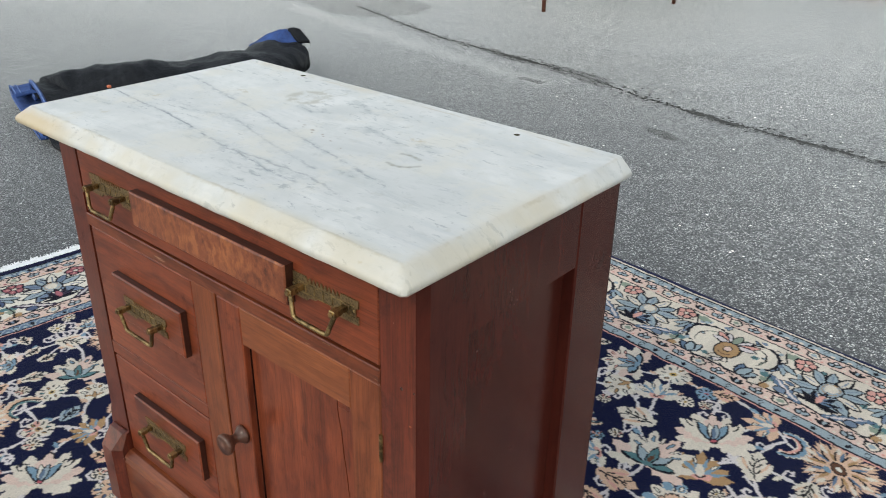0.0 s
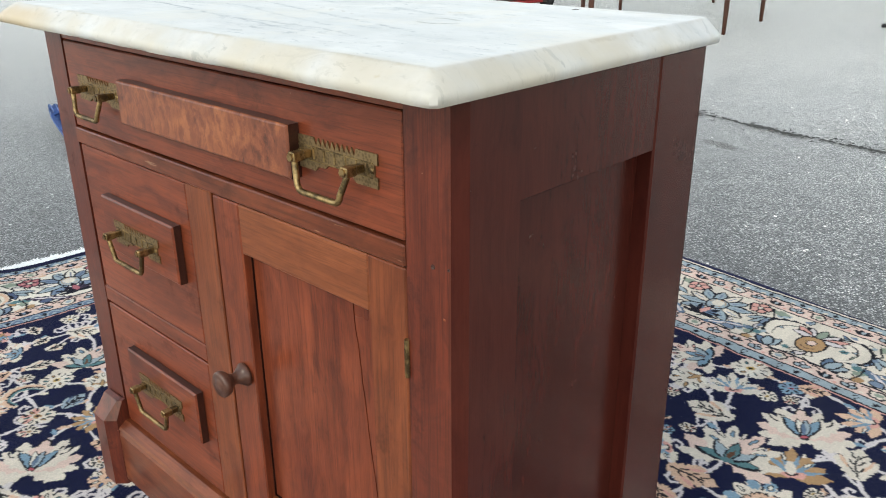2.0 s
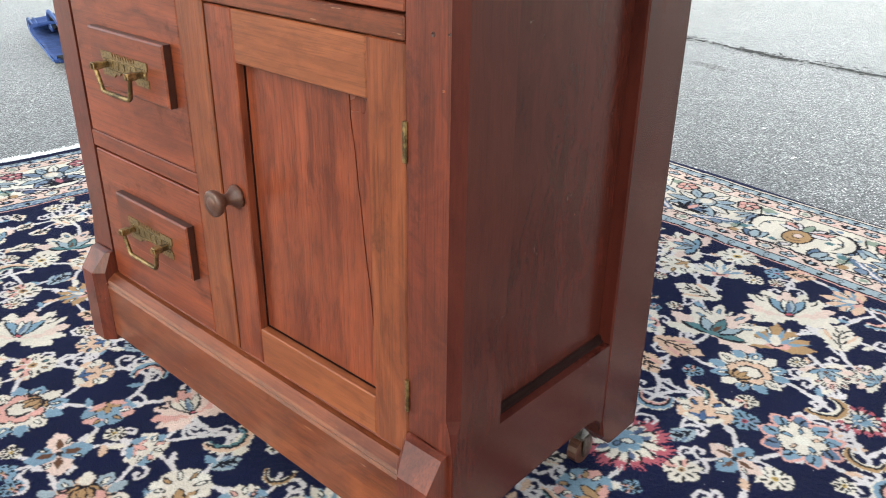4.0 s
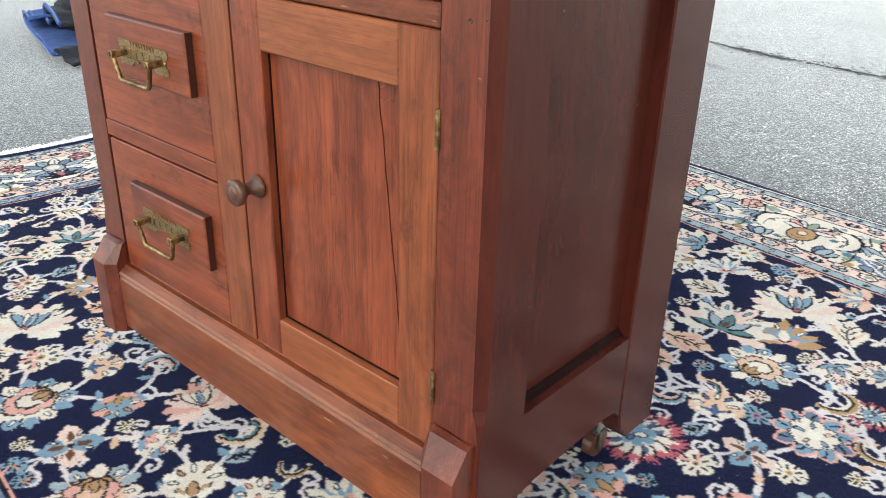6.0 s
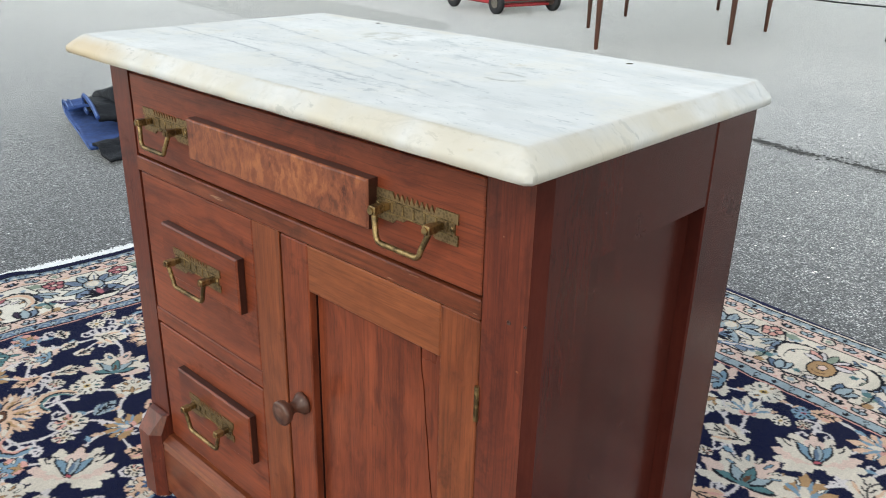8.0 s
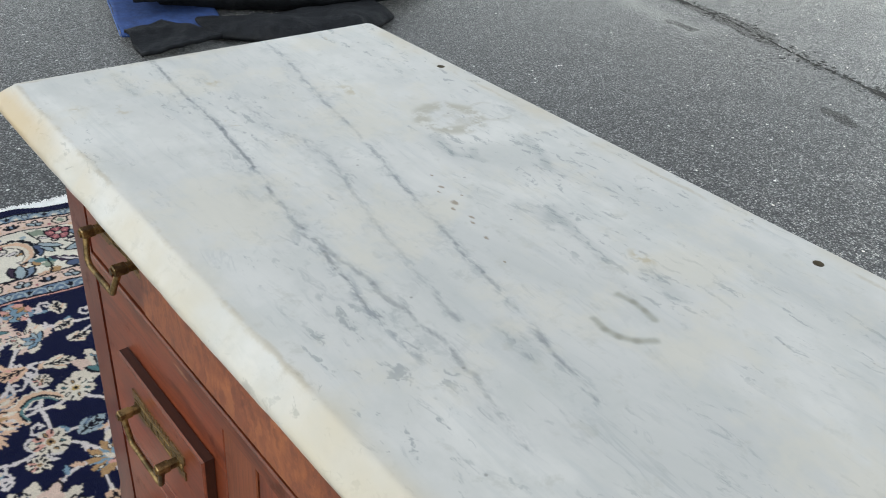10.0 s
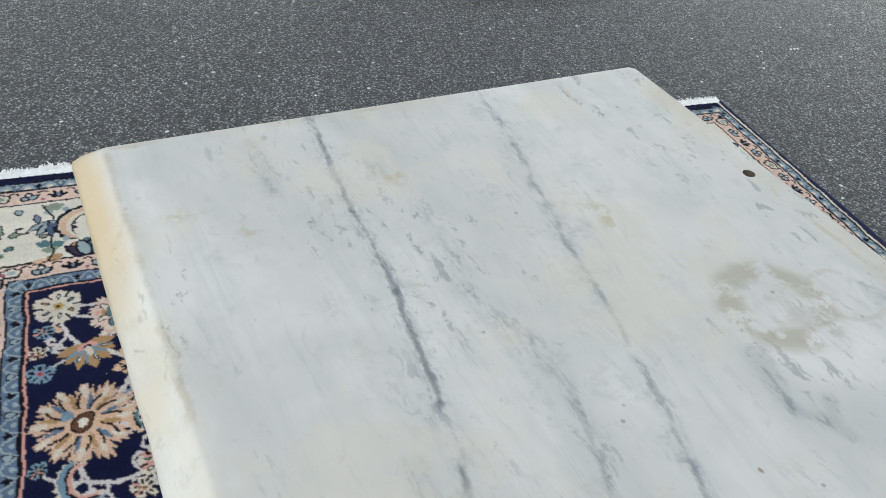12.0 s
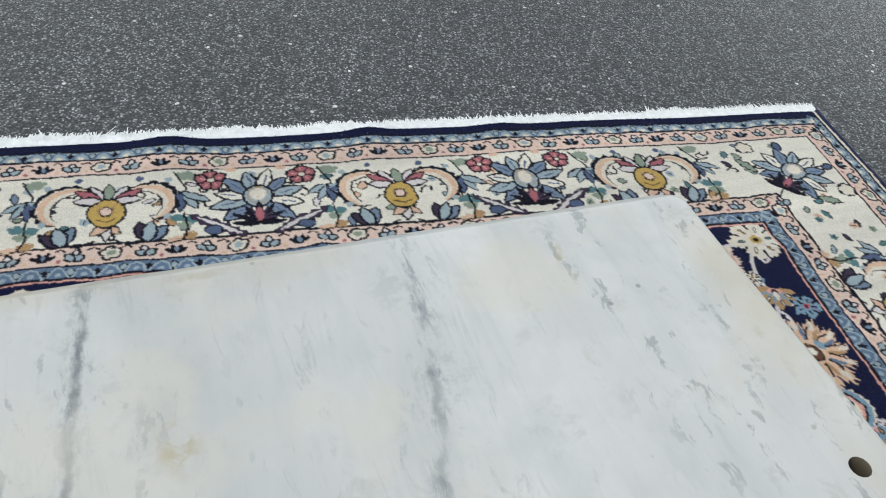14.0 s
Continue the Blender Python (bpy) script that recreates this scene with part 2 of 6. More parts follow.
# white marble, greyed by veins that run nearly along the front
mm = Mat("veined_white_marble", 0.34)
mm.b.inputs["Specular IOR Level"].default_value = 0.32
v0 = mm.coords()
wob = mm.vec("SCALE", mm.vec("SUBTRACT", mm.noise(v0, 9, 5, 0.6, out="Color"), (0.5, 0.5, 0.5)), scale=0.05)
v = mm.vec("ADD", v0, wob)
cloud = mm.noise(mm.coords((3, 9, 3), rot=(0, 0, 7)), 1.0, 5, 0.6, 0.6)
streak = mm.noise(mm.coords((7, 60, 7), rot=(0, 0, 12)), 1.0, 6, 0.68, 0.8)
hair = mm.math("ABSOLUTE", mm.math("SUBTRACT", mm.noise(mm.coords((6.5, 34, 6.5), rot=(0, 0, 9)), 1.0, 4, 0.6, 1.4), 0.5))
fleck = mm.noise(mm.coords((40, 120, 40), rot=(0, 0, 11)), 1.0, 5, 0.7, 0.9)
patchy = mm.noise(v0, 5.5, 3, 0.5)
c = mm.ramp(cloud, (0.26, (0.40, 0.405, 0.39)), (0.46, (0.535, 0.52, 0.49)), (0.66, (0.635, 0.615, 0.575)))
c = mm.mix(mm.math("MULTIPLY", mm.smooth(streak, 0.32, 0.50), 0.34), c, (0.40, 0.415, 0.41))
smudge = mm.noise(mm.coords((17, 24, 17), rot=(0, 0, 9)), 1.0, 5, 0.6, 0.3)
c = mm.mix(mm.math("MULTIPLY", mm.smooth(smudge, 0.36, 0.54), 0.38), c, (0.44, 0.445, 0.42))
c = mm.mix(mm.math("MULTIPLY", mm.smooth(mm.noise(v0, 46, 5, 0.7, 0.2), 0.30, 0.44), 0.45), c, (0.40, 0.385, 0.34))
c = mm.mix(mm.math("MULTIPLY", mm.smooth(mm.noise(v0, 27, 5, 0.6), 0.40, 0.56), 0.30), c, (0.47, 0.465, 0.43))
c = mm.mix(mm.math("MULTIPLY", mm.math("MULTIPLY", mm.smooth(hair, 0.003, 0.030), mm.smooth(mm.noise(v0, 15, 5, 0.7), 0.36, 0.50)), 0.22), c, (0.24, 0.255, 0.26))
dot = mm.math("MULTIPLY", mm.smooth(mm.voronoi(v0, 58), 0.05, 0.09), mm.smooth(mm.noise(v0, 23, 3), 0.40, 0.46))
c = mm.mix(mm.math("MULTIPLY", dot, 0.65), c, (0.20, 0.19, 0.17))
c = mm.mix(mm.math("MULTIPLY", mm.math("MULTIPLY", mm.smooth(fleck, 0.29, 0.42), mm.smooth(patchy, 0.44, 0.62)), 0.42), c, (0.22, 0.235, 0.24))
speck = mm.noise(mm.vec("ADD", mm.coords((46, 125, 46), rot=(0, 0, 14)), mm.vec("SCALE", mm.noise(v0, 30, 4, 0.6, out="Color"), scale=2.2)), 1.0, 4, 0.62, 0.2)
c = mm.mix(mm.math("MULTIPLY", mm.math("MULTIPLY", mm.smooth(speck, 0.35, 0.42), mm.smooth(mm.noise(mm.coords((6, 9, 6), rot=(0, 0, 10)), 1.0, 4, 0.6), 0.40, 0.55)), 0.60), c, (0.22, 0.235, 0.235))
broken = mm.smooth(mm.noise(mm.coords((24, 70, 24), rot=(0, 0, 7)), 1.0, 5, 0.7), 0.44, 0.60)
blots = mm.smooth(mm.noise(v0, 62, 5, 0.7, 0.3), 0.36, 0.46)
dashes = mm.smooth(mm.noise(mm.coords((62, 170, 62), rot=(0, 0, 9)), 1.0, 5, 0.75, 0.3), 0.40, 0.52)
fray = mm.vec("SCALE", mm.vec("SUBTRACT", mm.noise(v0, 42, 5, 0.65, out="Color"), (0.5, 0.5, 0.5)), scale=0.013)
v = mm.vec("ADD", v0, fray)
VEIN_1 = [(-0.40, 0.108), (-0.371, 0.105), (-0.327, 0.101), (-0.272, 0.0945), (-0.203, 0.090), (-0.132, 0.080), (-0.074, 0.066), (-0.037, 0.064), (0.017, 0.054), (0.068, 0.047), (0.115, 0.044)]
VEIN_2 = [(-0.39, 0.232), (-0.359, 0.227), (-0.305, 0.219), (-0.222, 0.198), (-0.176, 0.190), (-0.116, 0.179), (-0.062, 0.163), (-0.015, 0.152), (0.073, 0.132), (0.20, 0.100)]
VEIN_3 = [(-0.074, 0.066), (-0.035, 0.060), (0.043, 0.064), (0.12, 0.064), (0.20, 0.045)]
VEIN_4 = [(-0.267, 0.134), (-0.189, 0.127), (-0.149, 0.137), (-0.110, 0.137), (-0.02, 0.110), (0.10, 0.085)]
for course, dark, thin in ((VEIN_1, 1.0, 1.0), (VEIN_2, 0.95, 0.6), (VEIN_3, 0.45, 0.6), (VEIN_4, 0.7, 0.4)):
    for a, b in zip(course, course[1:]):
        c = mm.mix(mm.math("MULTIPLY", mm.near(v, a, b, 0.020), 0.10 * dark), c, (0.38, 0.40, 0.40))
        c = mm.mix(mm.math("MULTIPLY", mm.math("MULTIPLY", mm.near(v, a, b, 0.030), blots), 0.20 * dark), c, (0.25, 0.265, 0.265))
        c = mm.mix(mm.math("MULTIPLY", mm.math("MULTIPLY", mm.near(v, a, b, 0.0075), dashes), 0.62 * dark), c, (0.24, 0.255, 0.265))
        c = mm.mix(mm.math("MULTIPLY", mm.math("MULTIPLY", mm.near(v, a, b, 0.0030), broken), 0.72 * thin), c, (0.12, 0.13, 0.14))
for a, b, wide in (((0.135, 0.232), (0.165, 0.220), 0.012), ((0.040, 0.236), (0.052, 0.218), 0.009), ((-0.105, 0.055), (-0.080, 0.048), 0.010), ((-0.066, 0.252), (-0.056, 0.244), 0.006),
                   ((-0.020, 0.290), (-0.008, 0.284), 0.006), ((-0.319, 0.127), (-0.302, 0.120), 0.010), ((0.120, 0.105), (0.150, 0.098), 0.011), ((-0.354, 0.060), (-0.303, 0.059), 0.010), ((-0.102, 0.238), (-0.072, 0.230), 0.009),
                   ((-0.072, 0.230), (-0.046, 0.244), 0.006), ((-0.062, 0.308), (-0.012, 0.288), 0.010), ((0.024, 0.217), (0.058, 0.228), 0.012), ((0.058, 0.227), (0.107, 0.217), 0.009)):
    c = mm.mix(mm.math("MULTIPLY", mm.math("MULTIPLY", mm.near(v, a, b, wide), mm.math("MAXIMUM", dashes, 0.35)), 0.7), c, (0.22, 0.24, 0.24))
beige = mm.smooth(mm.noise(v0, 11, 5, 0.65), 0.36, 0.52)
c = mm.mix(mm.math("MULTIPLY", beige, 0.62), c, (0.57, 0.53, 0.45))
# ring marks, a broken ring of two arcs and spilled drops
vr = mm.vec("ADD", v0, mm.vec("SCALE", mm.vec("SUBTRACT", mm.noise(v0, 70, 4, out="Color"), (0.5, 0.5, 0.5)), scale=0.009))
flat = mm.vec("MULTIPLY", vr, (1, 1, 0))
gaps = mm.smooth(mm.noise(v0, 55, 4, 0.7), 0.44, 0.60)
for x, y, r, wide, strength in ((-0.126, 0.275, 0.026, 0.013, 0.85), (-0.124, 0.276, 0.009, 0.008, 0.4), (-0.118, 0.318, 0.019, 0.0035, 0.35)):
    d = mm.math("ABSOLUTE", mm.math("SUBTRACT", mm.vec("DISTANCE", flat, (x, y, 0)), r))
    c = mm.mix(mm.math("MULTIPLY", mm.math("MULTIPLY", mm.smooth(d, wide * 0.2, wide), gaps), strength), c, (0.37, 0.34, 0.27))
ARC_1 = [(0.141, 0.190), (0.152, 0.192), (0.162, 0.191), (0.172, 0.188)]
ARC_2 = [(0.149, 0.156), (0.160, 0.154), (0.170, 0.156), (0.179, 0.162), (0.186, 0.172)]
for course in (ARC_1, ARC_2):
    for a, b in zip(course, course[1:]):
        c = mm.mix(mm.math("MULTIPLY", mm.near(mm.vec("ADD", v0, mm.vec("SCALE", fray, scale=0.4)), a, b, 0.0046), 0.62), c, (0.25, 0.24, 0.19))
for x, y, r in ((-0.049, 0.190, 0.0022), (-0.030, 0.184, 0.0030), (-0.024, 0.178, 0.0026), (-0.006, 0.176, 0.0046), (0.000, 0.170, 0.0030), (0.016, 0.174, 0.0034), (0.022, 0.170, 0.0024), (0.043, 0.164, 0.0032), (0.072, 0.154, 0.0020), (-0.012, 0.190, 0.0018)):
    c = mm.mix(mm.math("MULTIPLY", mm.smooth(mm.vec("DISTANCE", mm.vec("MULTIPLY", flat, (0.6, 1, 0)), (x * 0.6, y, 0)), r * 0.2, r * 0.7), 0.75), c, (0.20, 0.14, 0.08))
for x, y, r in ((-0.221, 0.231, 0.012), (0.122, 0.240, 0.010), (-0.280, 0.036, 0.011), (-0.291, 0.006, 0.011), (-0.210, 0.104, 0.009), (-0.298, 0.131, 0.010), (0.297, -0.030, 0.004), (-0.352, 0.292, 0.004)):
    c = mm.mix(mm.math("MULTIPLY", mm.math("MULTIPLY", mm.smooth(mm.vec("DISTANCE", mm.vec("MULTIPLY", flat, (0.6, 1, 0)), (x * 0.6, y, 0)), r * 0.3, r * 0.9), mm.smooth(mm.noise(v0, 110, 4), 0.62, 0.46)), 0.65), c, (0.40, 0.33, 0.20))
# yellowed edges
sx = mm.t.nodes.new("ShaderNodeSeparateXYZ")
mm.put(sx.inputs[0], mm.vec("ADD", v0, mm.vec("SCALE", fray, scale=0.8)))
edge = mm.math("MINIMUM", mm.math("MINIMUM", mm.math("ADD", sx.outputs["X"], 0.392), mm.math("SUBTRACT", 0.362, sx.outputs["X"])),
               mm.math("MINIMUM", mm.math("ADD", sx.outputs["Y"], 0.040), mm.math("SUBTRACT", 0.374, sx.outputs["Y"])))
aged = mm.math("MULTIPLY", mm.smooth(edge, 0.014, 0.036), mm.smooth(mm.noise(v0, 7, 4), 0.62, 0.40))
c = mm.mix(mm.math("MULTIPLY", aged, 0.62), c, (0.50, 0.43, 0.31))
rim = mm.smooth(mm.math("ABSOLUTE", mm.math("SUBTRACT", edge, 0.0195)), 0.0006, 0.0032)
c = mm.mix(mm.math("MULTIPLY", mm.math("MULTIPLY", rim, mm.smooth(mm.noise(v0, 16, 5, 0.7), 0.60, 0.46)), 0.5), c, (0.40, 0.34, 0.24))
stained = mm.math("MULTIPLY", mm.smooth(edge, 0.008, 0.022), mm.near(v, (-0.42, -0.03), (-0.34, -0.03), 0.13))
c = mm.mix(mm.math("MULTIPLY", stained, 0.75), c, (0.50, 0.37, 0.20))
mm.color(c)
mm.roughness(mm.math("ADD", 0.26, mm.math("MULTIPLY", mm.noise(v0, 14, 4), 0.22)))
mm.bump(mm.noise(v0, 180, 4, 0.7), 0.06, 0.0006)
marble = mm.m
hole_dark = Mat("drilled_hole", 0.9).color((0.11, 0.09, 0.06)).m

# worn asphalt: binder, pale aggregate, painted-on brightness far and right, a bleached strip and damp stains
ma = Mat("worn_asphalt", 0.7)
ma.b.inputs["Specular IOR Level"].default_value = 0.5
ma.b.inputs["Sheen Weight"].default_value, ma.b.inputs["Sheen Roughness"].default_value = 1.0, 0.22
ma.b.inputs["Sheen Tint"].default_value = (1.0, 0.97, 0.93, 1.0)
v = ma.coords()
grain = ma.voronoi(v, 200, out="Color")
gsep = ma.t.nodes.new("ShaderNodeSeparateColor")
ma.put(gsep.inputs[0], grain)
stone = ma.ramp(gsep.outputs[0], (0.0, (0.006, 0.006, 0.007)), (0.40, (0.030, 0.031, 0.032)), (0.72, (0.122, 0.123, 0.122)), (0.97, (0.33, 0.328, 0.318)))
pits = ma.voronoi(v, 200)
stone = ma.mix(1.0, stone, ma.ramp(pits, (0.30, 1.25), (0.62, 0.18)), "MULTIPLY")
fine = ma.noise(v, 420, 3, 0.7)
c = ma.mix(0.15, stone, ma.ramp(fine, (0.3, (0.03, 0.031, 0.033)), (0.7, (0.17, 0.17, 0.17))))
vw2 = ma.vec("ADD", v, ma.vec("SCALE", ma.vec("SUBTRACT", ma.noise(v, 5, 6, 0.7, out="Color"), (0.5, 0.5, 0.5)), scale=0.18))
big = ma.t.nodes.new("ShaderNodeSeparateColor")
ma.put(big.inputs[0], ma.voronoi(v, 75, out="Color"))
c = ma.mix(ma.math("MULTIPLY", ma.smooth(big.outputs[1], 0.006, 0.015), ma.smooth(ma.voronoi(v, 75), 0.30, 0.42)), c, (0.55, 0.54, 0.51))
c = ma.mix(1.0, c, ma.ramp(ma.noise(v, 22, 7, 0.75), (0.28, 0.55), (0.72, 1.5)), "MULTIPLY")
c = ma.mix(1.0, c, ma.ramp(ma.noise(v, 95, 3, 0.8), (0.30, 0.72), (0.70, 1.32)), "MULTIPLY")
broad = ma.noise(v, 0.55, 6, 0.6, 0.4)
c = ma.mix(1.0, c, ma.ramp(broad, (0.30, 0.72), (0.72, 1.2)), "MULTIPLY")
vw = ma.vec("ADD", v, ma.vec("SCALE", ma.vec("SUBTRACT", ma.noise(v, 1.6, 5, 0.65, out="Color"), (0.5, 0.5, 0.5)), scale=0.7))
# broad lighter areas: brighter light on the ground, put into its colour
pale = ma.math("MAXIMUM", ma.near(vw, (-8.0, 4.6), (8.0, 3.4), 2.6), ma.near(vw, (0.7, 2.5), (7.0, 1.2), 2.4))
pale = ma.math("MAXIMUM", pale, ma.math("MULTIPLY", ma.near(vw, (-8.0, 3.4), (-3.0, 2.9), 1.4), 0.7))
c = ma.mix(ma.math("MULTIPLY", pale, ma.ramp(ma.noise(v, 3.5, 5, 0.7), (0.35, 0.6), (0.65, 1.0))), c, ma.mix(1.0, c, (2.8, 2.72, 2.58), "MULTIPLY"))
# distant ground lightened too, for the sky's gleam at a grazing view
far_light = ma.near(vw, (-9.0, 8.4), (9.0, 5.7), 3.6)
c = ma.mix(far_light, c, ma.mix(1.0, c, (1.5, 1.46, 1.40), "MULTIPLY"))
# bleached strip beside the crack, and stones worn clean on the far side of it
strip = ma.near(vw2, (-4.2, 3.62), (-1.6, 3.10), 0.13)
c = ma.mix(ma.math("MULTIPLY", strip, 0.45), c, (0.36, 0.35, 0.32))
clean = ma.math("MULTIPLY", ma.smooth(big.outputs[0], 0.05, 0.07), ma.smooth(ma.voronoi(v, 75), 0.34, 0.48))
c = ma.mix(ma.math("MULTIPLY", clean, ma.math("MULTIPLY", ma.math("MAXIMUM", ma.near(vw, (-3.2, 3.9), (6.0, 2.6), 0.9), 0.12), 0.7)), c, (0.40, 0.39, 0.37))
damp = ma.smooth(ma.vec("DISTANCE", v, (0, 0, 0)), 0.0, 0.001)
for a, b, wide in (((-8.5, 4.90), (-4.8, 4.38), 1.05), ((-4.8, 4.38), (-3.8, 4.08), 0.62), ((-1.75, 3.43), (-1.40, 3.36), 0.10), ((-0.75, 2.76), (-0.65, 2.74), 0.045), ((-1.70, 3.12), (-1.60, 3.11), 0.05), ((-2.3, 3.52), (-1.3, 3.29), 0.05)):
    damp = ma.math("MAXIMUM", damp, ma.smooth(ma.near(vw2, a, b, wide), 0.34, 0.26 if wide > 0.2 else 0.1))
c = ma.mix(ma.math("MULTIPLY", damp, 0.75), c, (0.018, 0.017, 0.015))
ma.color(c)
ma.roughness(ma.math("ADD", 0.58, ma.math("MULTIPLY", damp, 0.3)))
ma.bump(ma.math("ADD", ma.math("MULTIPLY", ma.voronoi(v, 200), -1.0), ma.noise(v, 90, 4)), 0.35, 0.004)
asphalt = ma.m

mt = Mat("crack_grit", 0.9)
v = mt.coords()
mt.color(mt.ramp(mt.noise(v, 60, 5, 0.7), (0.3, (0.022, 0.022, 0.021)), (0.58, (0.07, 0.066, 0.058)), (0.8, (0.17, 0.155, 0.13))))
mt.bump(mt.noise(v, 150, 4), 0.8, 0.004)
crack_mat = mt.m

# wool pile takes the knots' dye from the mesh
mw = Mat("knotted_wool_pile", 0.95)
dye = mw.t.nodes.new("ShaderNodeAttribute")
dye.attribute_name = "dye"
v = mw.coords()
tuft = mw.noise(v, 420, 3, 0.7)
abrash = mw.noise(mw.coords((14, 1.2, 1)), 1.0, 4, 0.6)
c = mw.mix(1.0, dye.outputs["Color"], mw.ramp(tuft, (0.25, 0.80), (0.75, 1.12)), "MULTIPLY")
c = mw.mix(1.0, c, mw.ramp(abrash, (0.3, 0.86), (0.7, 1.12)), "MULTIPLY")
lint = mw.math("MULTIPLY", mw.smooth(mw.voronoi(v, 42), 0.035, 0.06), mw.smooth(mw.noise(v, 9, 3), 0.40, 0.48))
c = mw.mix(mw.math("MULTIPLY", lint, 0.6), c, (0.6, 0.58, 0.55))
mw.color(c)
mw.b.inputs["Specular IOR Level"].default_value = 0.08
mw.b.inputs["Sheen Weight"].default_value, mw.b.inputs["Sheen Roughness"].default_value = 0.04, 0.3
mw.bump(mw.math("ADD", tuft, mw.noise(v, 900, 2)), 0.7, 0.003)
pile = mw.m
mf = Mat("cotton_fringe", 0.95)
mf.color(mf.ramp(mf.noise(mf.coords(), 70, 4), (0.3, (0.74, 0.73, 0.70)), (0.7, (0.90, 0.89, 0.87))))
cotton = mf.m

mk = Mat("black_quilted_cloth", 0.62)
v = mk.coords()
quilt = mk.t.nodes.new("ShaderNodeTexWave")
quilt.wave_profile, quilt.bands_direction = "SIN", "DIAGONAL"
mk.put(quilt.inputs["Vector"], v)
quilt.inputs["Scale"].default_value, quilt.inputs["Distortion"].default_value = 9.0, 1.2
mk.color(mk.ramp(mk.noise(v, 30, 6, 0.7), (0.3, (0.004, 0.0045, 0.0055)), (0.75, (0.014, 0.015, 0.018))))
mk.b.inputs["Specular IOR Level"].default_value = 0.18
mk.bump(mk.math("ADD", mk.math("MULTIPLY", quilt.outputs["Fac"], 0.22), mk.noise(v, 26, 6, 0.68)), 0.7, 0.012)
black_cloth = mk.m
mk = Mat("blue_quilted_cloth", 0.85)
v = mk.coords()
mk.color(mk.ramp(mk.noise(v, 18, 6, 0.7), (0.3, (0.012, 0.028, 0.10)), (0.75, (0.035, 0.085, 0.27))))
mk.bump(mk.noise(v, 25, 5), 0.5, 0.01)
blue_cloth = mk.m
mk = Mat("pale_blue_binding", 0.85)
mk.color(mk.ramp(mk.noise(mk.coords(), 40, 4), (0.3, (0.06, 0.11, 0.28)), (0.7, (0.13, 0.20, 0.40))))
binding = mk.m
mk = Mat("orange_tag", 0.6)
mk.color(mk.ramp(mk.noise(mk.coords(), 40, 4), (0.3, (0.5, 0.10, 0.04)), (0.7, (0.7, 0.2, 0.08))))
tag_mat = mk.m
table_wood = wood("dark_table_wood", "z", (0.05, 0.016, 0.010), (0.12, 0.04, 0.022), 0.4)
mk = Mat("red_painted_steel", 0.4)
mk.color(mk.ramp(mk.noise(mk.coords(), 12, 5, 0.7), (0.25, (0.16, 0.015, 0.015)), (0.6, (0.42, 0.03, 0.035))))
red_paint = mk.m
mk = Mat("black_rubber", 0.8)
mk.color(mk.ramp(mk.noise(mk.coords(), 30, 5), (0.3, (0.012, 0.012, 0.013)), (0.7, (0.035, 0.034, 0.033))))
rubber = mk.m
mk = Mat("orange_fibreglass", 0.45)
mk.color(mk.ramp(mk.noise(mk.coords(), 20, 4), (0.3, (0.62, 0.20, 0.02)), (0.7, (0.75, 0.30, 0.03))))
orange = mk.m
mk = Mat("dull_steel", 0.45, 1.0)
mk.color(mk.ramp(mk.noise(mk.coords(), 90, 5), (0.3, (0.10, 0.085, 0.07)), (0.7, (0.30, 0.27, 0.23))))
steel = mk.m

# ---- ground ----
gm = bmesh.new()
edges = [-300, -60, -14, -6, -4, -3, -2, -1, 0, 1, 2, 4, 8, 20, 60, 300]
rows_ = [[gm.verts.new((x, y, 0)) for x in edges] for y in edges]
for a, b in zip(rows_, rows_[1:]):
    for i in range(len(edges) - 1):
        gm.faces.new((a[i], a[i + 1], b[i + 1], b[i]))
ground = part("ground", gm, asphalt, None)
tagged(ground, "grey worn asphalt with pale aggregate and stains", "asphalt", kind="structure")

# a long crack filled with dark grit, irregular in width
rng = random.Random(5)
cm = bmesh.new()
COURSE = [(-3.9, 3.98), (-3.46, 3.83), (-3.05, 3.68), (-2.65, 3.57), (-2.08, 3.47), (-1.57, 3.39), (-1.09, 3.22), (-0.6, 3.11), (0.1, 3.03), (1.2, 2.88), (3.0, 2.62)]
for (ax, ay), (bx, by) in zip(COURSE, COURSE[1:]):
    n = max(4, int((bx - ax) / 0.010))
    prev = None
    for i in range(n + 1):
        s = i / n
        x = ax + (bx - ax) * s
        y = ay + (by - ay) * s + 0.020 * noise.noise(Vector((x * 5, 4, 0))) + 0.012 * noise.noise(Vector((x * 29, 9, 0)))
        w = 0.008 + 0.042 * max(0, noise.noise(Vector((x * 2.3, 1, 7)))) + 0.022 * noise.noise(Vector((x * 37, 2, 0)))
        if w < 0.0015:
            prev = None
            continue
        pair = [cm.verts.new((x, y - w * rng.uniform(0.4, 1.3), 0.004)), cm.verts.new((x, y + w * rng.uniform(0.4, 1.3), 0.004))]
        if prev:
            cm.faces.new((prev[0], pair[0], pair[1], prev[1]))
        prev = pair
# crumbs broken out along it
for _ in range(900):
    x = rng.uniform(-3.4, 2.6)
    k = next(i for i in range(len(COURSE) - 1) if COURSE[i + 1][0] >= x)
    (ax, ay), (bx, by) = COURSE[k], COURSE[k + 1]
    y = ay + (by - ay) * (x - ax) / (bx - ax) + rng.gauss(0, 0.040)
    r = rng.uniform(0.004, 0.011)
    q = [cm.verts.new((x + r * math.cos(t) * rng.uniform(0.6, 1.5), y + r * math.sin(t) * rng.uniform(0.5, 1.1), 0.0045 + 0.001 * rng.random())) for t in [2 * math.pi * j / 6 for j in range(6)]]
    cm.faces.new(q)
